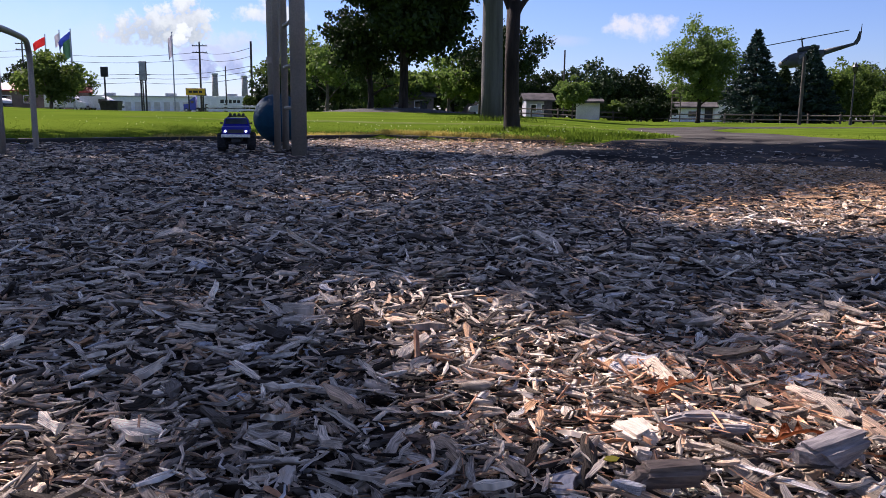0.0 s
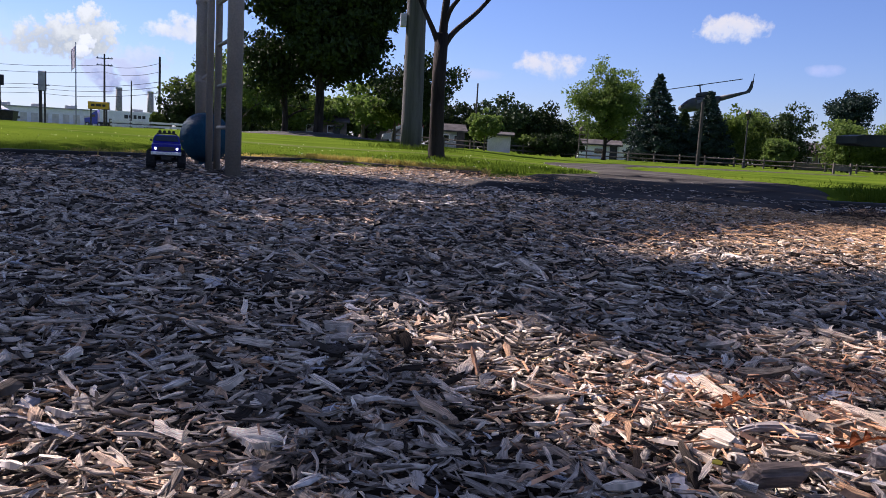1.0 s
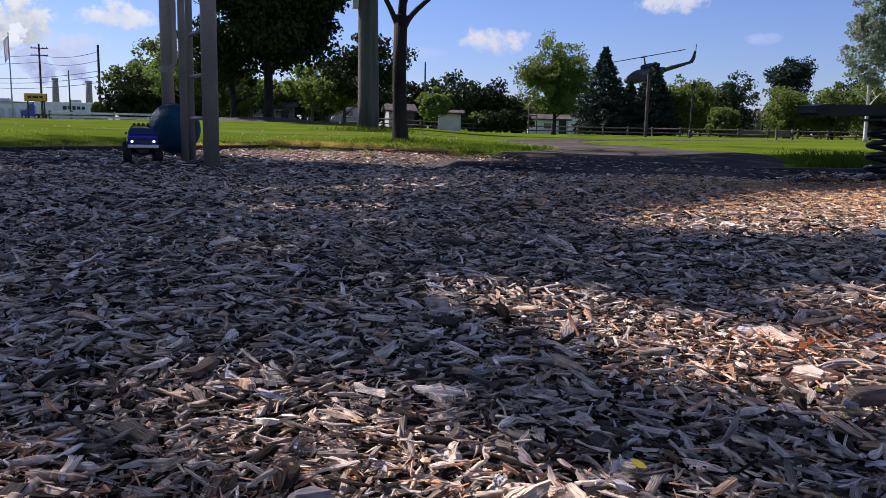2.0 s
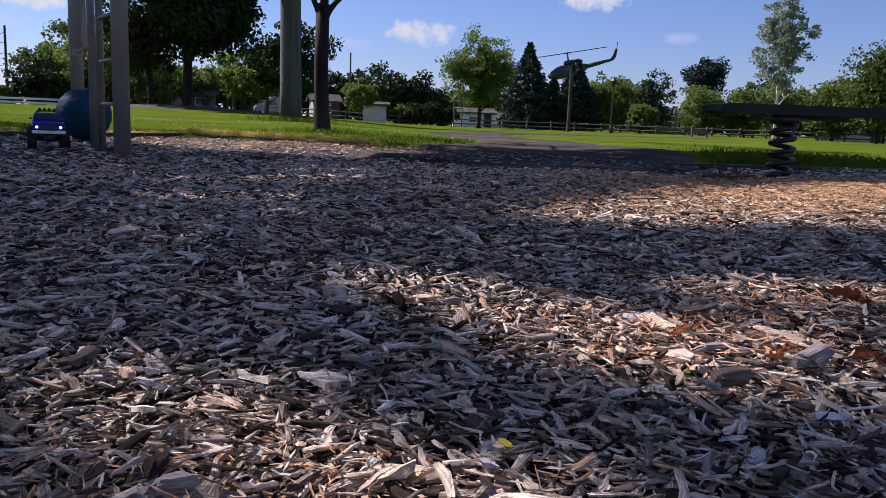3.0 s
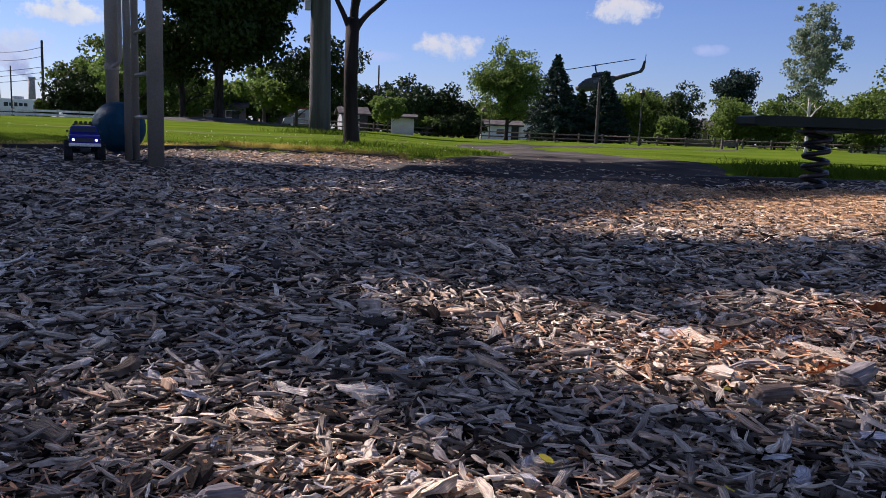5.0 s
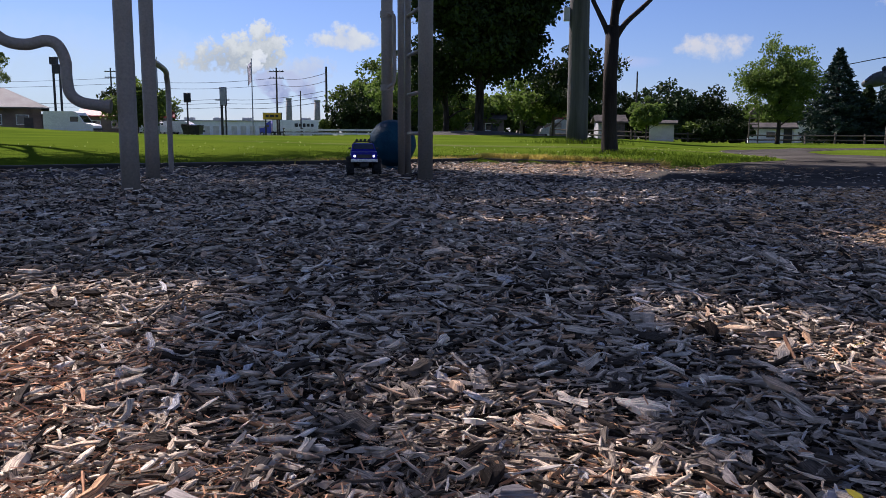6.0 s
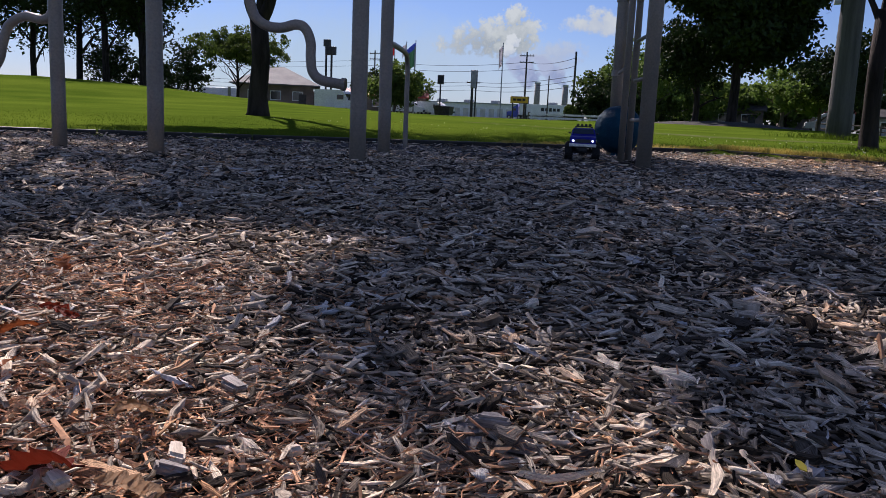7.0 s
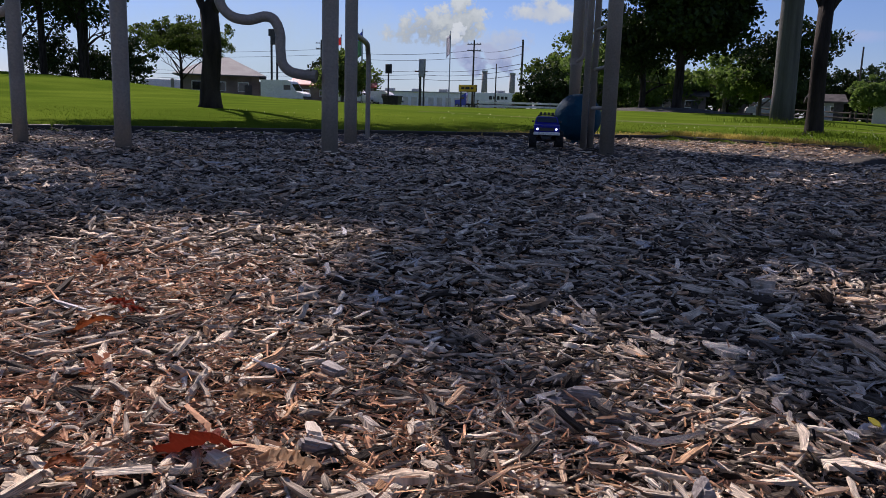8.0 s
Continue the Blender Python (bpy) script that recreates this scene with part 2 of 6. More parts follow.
TAUPE = surface("taupe_paint", (0.255, 0.212, 0.165), (0.32, 0.270, 0.212), 3.5, 0.5, 0.12, 25, stain=(0.16, 0.13, 0.10))
BALL_BLUE = surface("blue_plastic", (0.003, 0.036, 0.066), (0.007, 0.056, 0.086), 7, 0.70, 0.8, 9, spec=0.15, stain=(0.016, 0.075, 0.090))
WALK = surface("worn_walk", (0.072, 0.102, 0.022), (0.115, 0.132, 0.050), 2.5, 0.95, 0.3, 30, spec=0.0)
# mulch colour lowered to hold the shade of the trees above it
TREE_MULCH = surface("tree_mulch", (0.010, 0.010, 0.006), (0.030, 0.028, 0.016), 3, 0.95, 0.8, 9)
SEESAW = surface("dark_green_paint", (0.008, 0.016, 0.012), (0.016, 0.026, 0.020), 6, 0.55, 0.2, 18, spec=0.15)
SPRING = surface("black_steel", (0.010, 0.010, 0.011), (0.030, 0.028, 0.027), 15, 0.4, 0.2, 8, metal=0.3)
BARK_DARK = surface("dark_bark", (0.014, 0.011, 0.009), (0.045, 0.037, 0.030), 3.0, 0.9, 0.6, 9, stretch=(3, 3, 0.6), spec=0.15)
BARK = surface("bark", (0.055, 0.043, 0.033), (0.15, 0.125, 0.10), 3.0, 0.9, 1.0, 9, stretch=(3, 3, 0.6))
BARK_PALE = surface("pale_bark", (0.42, 0.41, 0.37), (0.62, 0.60, 0.55), 3.0, 0.8, 0.5, 9, stretch=(1, 1, 3), stain=(0.10, 0.09, 0.08))
POLE_WOOD = surface("pole_wood", (0.052, 0.053, 0.052), (0.105, 0.105, 0.101), 2.0, 0.85, 0.6, 14, stretch=(6, 6, 0.4), stain=(0.085, 0.082, 0.076))
POLE_DARK = surface("far_pole_wood", (0.035, 0.032, 0.028), (0.075, 0.066, 0.058), 2.0, 0.85, 0.3, 9)
LEAF_DARK = foliage("leaf_dark", (0.009, 0.020, 0.006), (0.040, 0.066, 0.016), 0.10, 0.7, 0.15)
LEAF_MID = foliage("leaf_mid", (0.042, 0.082, 0.014), (0.145, 0.205, 0.036), 0.45)
LEAF_PARK = foliage("leaf_park", (0.030, 0.055, 0.010), (0.105, 0.150, 0.028), 0.4)
LEAF_LIGHT = foliage("leaf_light", (0.055, 0.105, 0.018), (0.165, 0.235, 0.050), 0.45)
LEAF_SILVER = foliage("leaf_silver", (0.08, 0.125, 0.07), (0.31, 0.37, 0.26), 0.40)
NEEDLE = foliage("needle", (0.009, 0.024, 0.017), (0.044, 0.078, 0.052), 0.10)
NEEDLE_GREEN = foliage("needle_green", (0.020, 0.042, 0.012), (0.060, 0.095, 0.030), 0.10)
OAK_RUST = foliage("dry_leaf_rust", (0.20, 0.055, 0.018), (0.36, 0.13, 0.045), 0.3)
OAK_RED = foliage("dry_leaf_red", (0.13, 0.018, 0.010), (0.24, 0.038, 0.016), 0.35)
LEAF_YELLOW = foliage("leaf_yellow", (0.42, 0.36, 0.03), (0.58, 0.50, 0.06), 0.3)
CLOVER = surface("clover_flower", (0.55, 0.56, 0.48), (0.75, 0.75, 0.68), 300, 0.8)
OAK_TAN = foliage("dry_leaf_tan", (0.34, 0.20, 0.10), (0.50, 0.34, 0.20), 0.3)
LITTER_RUST = surface("rusty_litter", (0.25, 0.112, 0.052), (0.62, 0.350, 0.185), 60, 0.85, 0.4, 6, island=0.7)
# this tan paints warm sunlit colour into the far sun patches
LITTER_SUNLIT = surface("sunlit_litter", (0.22, 0.122, 0.056), (0.57, 0.365, 0.180), 60, 0.85, 0.4, 6, island=0.7)
RAIL_WOOD = surface("rail_wood", (0.075, 0.060, 0.048), (0.14, 0.118, 0.098), 3, 0.85, 0.4, 9, vary=0.2)
WHITE_PAINT = surface("white_paint", (0.72, 0.72, 0.71), (0.84, 0.84, 0.83), 0.8, 0.55, 0.1, 12)
CREAM = surface("cream_siding", (0.52, 0.49, 0.42), (0.66, 0.62, 0.54), 0.8, 0.7, 0.1, 12)
GREY_WALL = surface("grey_wall", (0.26, 0.27, 0.28), (0.40, 0.41, 0.42), 0.3, 0.7, 0.1, 20)
BRICK_WALL = surface("brown_wall", (0.12, 0.095, 0.08), (0.21, 0.17, 0.14), 0.8, 0.85, 0.3, 12)
ROOF_METAL = surface("roof_metal", (0.090, 0.098, 0.104), (0.140, 0.150, 0.156), 0.5, 0.72, 0.05, 14, spec=0.16)
ROOF_DARK = surface("roof_shingle", (0.050, 0.048, 0.047), (0.105, 0.098, 0.092), 1.2, 0.95, 0.4, 14, spec=0.05)
ROOF_RED = surface("red_roof", (0.22, 0.030, 0.022), (0.34, 0.06, 0.045), 1.0, 0.6, 0.1, 12)
DARK = surface("dark_metal", (0.018, 0.018, 0.020), (0.045, 0.044, 0.046), 3, 0.5, 0.1, 10)
STEEL = surface("galvanised_steel", (0.30, 0.31, 0.32), (0.45, 0.46, 0.47), 3, 0.45, 0.1, 10, metal=0.6)
OLIVE = surface("olive_drab", (0.028, 0.034, 0.034), (0.052, 0.062, 0.062), 0.8, 0.6, 0.1, 14)
YELLOW = surface("yellow_sign", (0.62, 0.36, 0.02), (0.75, 0.46, 0.04), 0.6, 0.5, 0.05, 9)
FLAG_RED = foliage("flag_red", (0.50, 0.03, 0.03), (0.62, 0.06, 0.05), 0.5)
FLAG_BLUE = foliage("flag_blue", (0.03, 0.06, 0.32), (0.06, 0.10, 0.45), 0.5)
FLAG_PALE = foliage("flag_pale", (0.35, 0.36, 0.42), (0.50, 0.50, 0.55), 0.5)
FLAG_GREEN = foliage("flag_green", (0.03, 0.10, 0.06), (0.06, 0.16, 0.10), 0.5)
TRUCK_BLUE = surface("truck_blue", (0.006, 0.007, 0.20), (0.010, 0.012, 0.27), 30, 0.42, 0.02, 9, spec=0.25, clear=0.08)
CAB_BLUE = surface("cab_blue", (0.025, 0.045, 0.33), (0.04, 0.06, 0.42), 0.8, 0.4, 0.02, 9, clear=0.4)
RUBBER = surface("rubber", (0.010, 0.010, 0.010), (0.030, 0.028, 0.026), 40, 0.8, 0.5, 8)
TRIM = surface("silver_trim", (0.50, 0.50, 0.51), (0.66, 0.66, 0.66), 30, 0.3, 0.05, 9, metal=0.8)
GLASS_DARK = glassy("dark_glass", (0.012, 0.014, 0.018))
HEADLIGHT = glowing("headlight_glow", (0.85, 0.92, 1.0), 0.9)

# ---- tools ----
def raw_mesh(name, verts, faces, uv=None):
    """A mesh from an array of points and an array of quads or triangles."""
    verts, faces = np.asarray(verts, np.float32), np.asarray(faces, np.int32)
    me = bpy.data.meshes.new(name)
    k = faces.shape[1]
    me.vertices.add(len(verts))
    me.vertices.foreach_set("co", verts.ravel())
    me.loops.add(faces.size)
    me.loops.foreach_set("vertex_index", faces.ravel())
    me.polygons.add(len(faces))
    me.polygons.foreach_set("loop_start", np.arange(0, faces.size, k, dtype=np.int32))
    me.polygons.foreach_set("use_smooth", np.zeros(len(faces), bool))
    if uv is not None:
        me.uv_layers.new(name="grain").data.foreach_set("uv", np.asarray(uv, np.float32)[faces.ravel()].ravel())
    me.update(calc_edges=True)
    return me


def part(name, shape, material, parent=None, label="", smooth=False):
    """Links a bmesh or mesh as one object under a thing or part."""
    if isinstance(shape, bmesh.types.BMesh):
        me = bpy.data.meshes.new(name)
        bmesh.ops.recalc_face_normals(shape, faces=shape.faces)
        shape.to_mesh(me)
        shape.free()
    else:
        me = shape
    if smooth:
        me.polygons.foreach_set("use_smooth", [True] * len(me.polygons))
    if material and not me.materials:
        me.materials.append(material)
    ob = new(name, me)
    if parent:
        ob.parent = parent
    if label:
        ob["label"] = label
    return ob


def thing(name, m, label, category, group="", kind=""):
    ob = new(name)
    ob.empty_display_size = 0.1
    ob.matrix_basis = m
    return tagged(ob, label, category, group, kind)


def box(c, s, bevel=0.0, turn=None, bm=None):
    bm = bm or bmesh.new()
    m = Matrix.Translation(c) @ (turn or Matrix()) @ Matrix.Diagonal((*s, 1))
    made = bmesh.ops.create_cube(bm, size=1, matrix=m)["verts"]
    if bevel:
        edges = list({e for v in made for e in v.link_edges})
        bmesh.ops.bevel(bm, geom=edges, offset=bevel, segments=2, affect="EDGES", profile=0.6)
    return bm


def tube(points, radii, seg=10, bm=None):
    """A round bar through the points; radii: one or one a point."""
    bm = bm or bmesh.new()
    pts = [Vector(p) for p in points]
    radii = [radii] * len(pts) if isinstance(radii, (int, float)) else radii
    rings, side = [], None
    for i, p in enumerate(pts):
        along = (pts[min(i + 1, len(pts) - 1)] - pts[max(i - 1, 0)]).normalized()
        if side is None:
            side = along.orthogonal().normalized()
        side = (side - along * side.dot(along)).normalized()
        other = along.cross(side)
        rings.append([bm.verts.new(p + (side * math.cos(6.28319 * k / seg) + other * math.sin(6.28319 * k / seg)) * radii[i]) for k in range(seg)])
    for a, b in zip(rings, rings[1:]):
        for k in range(seg):
            bm.faces.new((a[k], a[(k + 1) % seg], b[(k + 1) % seg], b[k]))
    bm.faces.new(rings[0][::-1]), bm.faces.new(rings[-1])
    return bm


def smooth_line(points, steps=6):
    """Catmull-Rom curve through the points."""
    p = [Vector(q) for q in points]
    p = [2 * p[0] - p[1], *p, 2 * p[-1] - p[-2]]
    out = []
    for a, b, c, d in zip(p, p[1:], p[2:], p[3:]):
        for k in range(steps):
            t = k / steps
            out.append(0.5 * (2 * b + (c - a) * t + (2 * a - 5 * b + 4 * c - d) * t * t + (3 * b - a - 3 * c + d) * t ** 3))
    return out + [p[-2]]


def loft(sections, bm=None):
    """A closed skin over rings of equal count."""
    bm = bm or bmesh.new()
    rings = [[bm.verts.new(v) for v in ring] for ring in sections]
    n = len(rings[0])
    for a, b in zip(rings, rings[1:]):
        for k in range(n):
            bm.faces.new((a[k], a[(k + 1) % n], b[(k + 1) % n], b[k]))
    bm.faces.new(rings[0][::-1]), bm.faces.new(rings[-1])
    return bm


def plate(outline, normal_axis, lo, hi, bevel=0.0):
    """A flat outline (pairs) given depth along an axis: 0, 1 or 2."""
    bm = bmesh.new()

    def at(u, v, w):
        return (w, u, v) if normal_axis == 0 else (u, w, v) if normal_axis == 1 else (u, v, w)
    a, b = [bm.verts.new(at(u, v, lo)) for u, v in outline], [bm.verts.new(at(u, v, hi)) for u, v in outline]
    n = len(outline)
    for k in range(n):
        bm.faces.new((a[k], a[(k + 1) % n], b[(k + 1) % n], b[k]))
    bm.faces.new(a[::-1]), bm.faces.new(b)
    if bevel:
        bmesh.ops.bevel(bm, geom=[e for e in bm.edges if len(e.link_faces) == 2 and e.calc_face_angle(0) > 0.9], offset=bevel, segments=2, affect="EDGES")
    return bm


def wheel(r, w, rim_r, parent, x, y, mats, names=("wheel", "tyre", "rim"), knobs=0):
    """A wheel that turns about x: tyre with rounded shoulders and a dished rim."""
    hub = new(names[0])
    hub.parent, hub.location = parent, (x, y, r)
    ring = [(rim_r, -w / 2 * 0.8), (r * 0.9, -w / 2), (r, -w / 2 * 0.7), (r, w / 2 * 0.7), (r * 0.9, w / 2), (rim_r, w / 2 * 0.8)]
    bm, n = bmesh.new(), 28
    rows = [[bm.verts.new((q, p * math.cos(6.28319 * k / n), p * math.sin(6.28319 * k / n))) for p, q in ring] for k in range(n)]
    for k in range(n):
        a, b = rows[k], rows[(k + 1) % n]
        for j in range(len(ring)):
            bm.faces.new((a[j], b[j], b[(j + 1) % len(ring)], a[(j + 1) % len(ring)]))
    for k in range(knobs):
        a = 6.28319 * k / knobs
        box((w * 0.22 * (-1) ** k, (r + 0.001) * math.cos(a), (r + 0.001) * math.sin(a)), (w * 0.42, r * 0.16, r * 0.10), 0, Matrix.Rotation(a - 1.5708, 4, "X"), bm)
    part(names[1], bm, mats[0], hub)
    bm = tube([(-w * 0.36, 0, 0), (w * 0.36, 0, 0)], rim_r * 1.02, 20)
    for s in (-1, 1):
        for k in range(6):
            a = 1.0472 * k
            tube([(s * w * 0.38, rim_r * 0.62 * math.cos(a), rim_r * 0.62 * math.sin(a)), (s * w * 0.40, rim_r * 0.62 * math.cos(a), rim_r * 0.62 * math.sin(a))], rim_r * 0.17, 6, bm)
        tube([(s * w * 0.3, 0, 0), (s * w * 0.46, 0, 0)], rim_r * 0.28, 10, bm)
    part(names[2], bm, mats[1], hub)
    return hub


# ---- the lie of the land ----
def outside(x, y):
    """Metres beyond the playground's edge; negative on the mulch."""
    d = (y - 8.35 - 0.89 * (x + 1.1)) / 1.34
    e = (y - 7.4 + 0.78 * (x - 0.9)) / 1.27
    e = np.minimum(e, np.maximum(e * 0 - 5, (y - 5.0) + (x < 2.2) * 9.0))
    return np.maximum(d, e)


def hollow(x, y):
    """The worn dip round the see-saw."""
    return 0.030 * np.exp(-((x - 3.1) / 1.3) ** 2 - ((y - 3.9) / 0.95) ** 2)


def fall(x, y):
    """The park drops away a little towards the east."""
    far = np.hypot(x, y)
    w = np.clip((x / np.maximum(y, 0.5) - 0.05) / 0.25, 0, 1) * (y > 0)
    return 0.68 * (1 - np.exp(-np.maximum(far - 5.5, 0) / 45)) * w * w * (3 - 2 * w)


def land(x, y):
    o = np.maximum(outside(x, y), 0)
    z = 0.04 * np.minimum(1, o / 0.15) + 0.10 * (1 - np.exp(-o / 3)) + 0.25 * (1 - np.exp(-o / 40))
    z = z + 1.0 * np.exp(-((x + 31) / 11) ** 2 - ((y - 27) / 9) ** 2) + 0.15 * np.exp(-((x + 2) / 7) ** 2 - ((y - 39) / 6) ** 2)
    return z + 0.012 * np.sin(x * 1.7 + y) * np.sin(y * 1.3) * np.minimum(1, o) - hollow(x, y) - fall(x, y)


def ground_z(x, y):
    return float(land(np.float64(x), np.float64(y)))


def at_ground(x, y, turn=0.0, lift=0.0):
    return pose(x, y, ground_z(x, y) + lift, 0, 0, turn)

# ---- ground, mulch, path ----
def ease_steps(lo, hi, n, power):
    s = np.linspace(-1, 1, n)
    t = np.sign(s) * np.abs(s) ** power
    return np.where(t < 0, -t * lo, t * hi)


gx, gy = np.meshgrid(ease_steps(-2400, 2400, 260, 4.2), ease_steps(-600, 3600, 260, 4.2) + 6)
gz = land(gx, gy) - 0.06 * (outside(gx, gy) < 0.04)
cells = np.arange(260 * 260).reshape(260, 260)
quads = np.stack([cells[:-1, :-1], cells[:-1, 1:], cells[1:, 1:], cells[1:, :-1]], -1).reshape(-1, 4)
ground = tagged(part("ground", raw_mesh("ground", np.stack([gx, gy, gz], -1).reshape(-1, 3), quads), LAWN, smooth=True),
                "mown green lawn rising gently from the playground", "lawn", kind="structure")


def bed_z(x, y):
    return 0.010 * np.sin(2.1 * x + 0.7) * np.cos(1.7 * y) + 0.006 * np.sin(5.3 * x - 2.0 * y) - 0.004 - hollow(x, y)


mx, my = np.meshgrid(np.linspace(-9, 8, 240), np.linspace(-4, 9.2, 200))
mz = bed_z(mx, my) - 0.010 - 0.12 * (outside(mx, my) > 0.02)
cells = np.arange(240 * 200).reshape(200, 240)
quads = np.stack([cells[:-1, :-1], cells[:-1, 1:], cells[1:, 1:], cells[1:, :-1]], -1).reshape(-1, 4)
mulch = tagged(part("mulch_bed", raw_mesh("mulch_bed", np.stack([mx, my, mz], -1).reshape(-1, 3), quads), DUFF, smooth=True),
               "playground bed of weathered shredded wood mulch", "mulch", kind="structure")


def ribbon(name, centre, widths, lift, material, label, category):
    """A paved strip along a curve, laid on the land."""
    line = smooth_line([(*p, 0) for p in centre], 8)
    verts, faces = [], []
    for i, p in enumerate(line):
        along = line[min(i + 1, len(line) - 1)] - line[max(i - 1, 0)]
        side = Vector((-along.y, along.x, 0)).normalized()
        w = np.interp(i / (len(line) - 1), np.linspace(0, 1, len(widths)), widths)
        for k in range(7):
            q = p + side * w * (k / 6 - 0.5)
            verts.append((q.x, q.y, ground_z(q.x, q.y) + lift - (0.05 if k in (0, 6) else 0)))
    for i in range(len(line) - 1):
        for k in range(6):
            a = i * 7 + k
            faces.append((a, a + 1, a + 8, a + 7))
    return tagged(part(name, raw_mesh(name, verts, faces), material, smooth=True), label, category, kind="structure")


PATH_LEFT = [(0.92, 4.45), (0.78, 5.05), (0.68, 5.8), (0.95, 6.75), (1.6, 7.25), (2.36, 7.8), (2.75, 8.9), (2.85, 11.0), (3.25, 13.2), (4.7, 16.5), (8.2, 22.5), (15.5, 31.5), (30, 45)]
PATH_RIGHT = [(2.50, 4.32), (2.80, 4.45), (3.2, 4.75), (3.75, 5.5), (4.15, 6.4), (4.15, 7.3), (4.1, 8.4), (4.1, 10.4), (4.5, 12.4), (6.0, 15.6), (9.8, 21.4), (17, 30), (31.5, 43.3)]
left, right = smooth_line([(*p, 0) for p in PATH_LEFT], 5), smooth_line([(*p, 0) for p in PATH_RIGHT], 5)
verts, faces = [], []
for i, (p, q) in enumerate(zip(left, right)):
    for k in range(17):
        r = p.lerp(q, k / 16)
        verts.append((r.x, r.y, ground_z(r.x, r.y) + 0.016 - (0.05 if k in (0, 16) or i == 0 else 0)))
    if i:
        faces += [((i - 1) * 17 + k, (i - 1) * 17 + k + 1, i * 17 + k + 1, i * 17 + k) for k in range(16)]
tagged(part("path", raw_mesh("path", verts, faces), ASPHALT, smooth=True), "grey asphalt footpath running in from the lawn", "path", kind="structure")
ribbon("pavement", [(-5.4, 14.1), (-3.9, 13.6), (-2.4, 13.1), (0.4, 12.1), (3.2, 11.2)], [0.3, 0.6, 0.6], 0.008, WALK, "narrow worn walk across the lawn", "pavement")
ribbon("road", [(-190, 96), (-90, 92), (-40, 88), (-10, 86), (8, 84)], [9, 9], 0.03, ASPHALT, "asphalt street beyond the lawn", "road")

# plastic edging round the mulch, in lengths
edging = thing("edging", pose(0, 0, 0), "black plastic edging between mulch and grass", "edging", kind="structure")
for (ax, ay), (bx, by), count in (((-9.0, 1.32), (-0.62, 8.78), 9), ((-0.62, 8.78), (1.12, 7.27), 2), ((2.95, 4.98), (8.0, 4.98), 4)):
    for k in range(count):
        p, q = Vector((ax, ay, 0)).lerp(Vector((bx, by, 0)), k / count), Vector((ax, ay, 0)).lerp(Vector((bx, by, 0)), (k + 0.992) / count)
        mid, run = (p + q) / 2, q - p
        turn = Matrix.Rotation(math.atan2(run.y, run.x), 4, "Z")
        part("edging_length", box((mid.x, mid.y, -0.004 - float(hollow(mid.x, mid.y) + fall(mid.x, mid.y))), (run.length, 0.05, 0.080), 0.012, turn), EDGING, edging)

# ---- trees ----
def leaf_cards(rng, centres, size, flat=0.0, slim=0.34):
    """A small folded leaf at every centre, turned at random."""
    n = len(centres)
    u = rng.normal(size=(n, 3))
    u[:, 2] *= 1 - flat
    u /= np.linalg.norm(u, axis=1)[:, None]
    v = np.cross(u, rng.normal(size=(n, 3)))
    v /= np.linalg.norm(v, axis=1)[:, None]
    s = (size * rng.uniform(0.6, 1.3, n))[:, None]
    w = np.cross(u, v) * s * 0.12
    verts = np.stack([centres - u * s * 0.5, centres + v * s * slim + w, centres + u * s * 0.5, centres - v * s * slim + w], 1).reshape(-1, 3)
    faces = np.arange(4 * n).reshape(n, 4)
    return verts, faces


# leaf gaps cut in the unseen crowns overhead to place sun patches on the mulch: x, y, half-length, half-width, degrees
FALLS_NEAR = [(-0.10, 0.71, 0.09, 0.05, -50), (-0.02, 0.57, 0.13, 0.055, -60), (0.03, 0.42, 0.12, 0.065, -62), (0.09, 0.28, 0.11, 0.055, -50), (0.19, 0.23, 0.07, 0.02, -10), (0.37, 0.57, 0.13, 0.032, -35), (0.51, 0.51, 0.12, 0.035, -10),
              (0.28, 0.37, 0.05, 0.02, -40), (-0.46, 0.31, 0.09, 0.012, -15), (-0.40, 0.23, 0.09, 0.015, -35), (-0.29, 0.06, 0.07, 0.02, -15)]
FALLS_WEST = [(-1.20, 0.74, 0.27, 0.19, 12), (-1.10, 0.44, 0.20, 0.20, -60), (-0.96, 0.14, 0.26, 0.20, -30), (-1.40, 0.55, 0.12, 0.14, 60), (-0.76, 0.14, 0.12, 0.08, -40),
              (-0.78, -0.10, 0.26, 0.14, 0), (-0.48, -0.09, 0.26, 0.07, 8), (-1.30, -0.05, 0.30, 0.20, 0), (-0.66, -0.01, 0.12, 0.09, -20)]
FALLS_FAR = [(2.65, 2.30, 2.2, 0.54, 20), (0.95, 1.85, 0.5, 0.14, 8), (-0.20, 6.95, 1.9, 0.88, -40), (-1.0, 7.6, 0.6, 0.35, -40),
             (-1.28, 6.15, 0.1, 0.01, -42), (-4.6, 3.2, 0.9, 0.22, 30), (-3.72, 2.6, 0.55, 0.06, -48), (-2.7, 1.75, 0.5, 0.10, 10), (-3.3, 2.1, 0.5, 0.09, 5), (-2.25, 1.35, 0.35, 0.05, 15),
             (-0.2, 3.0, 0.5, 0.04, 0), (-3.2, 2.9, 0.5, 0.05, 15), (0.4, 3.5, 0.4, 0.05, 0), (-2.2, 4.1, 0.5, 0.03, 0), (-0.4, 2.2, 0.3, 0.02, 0)]


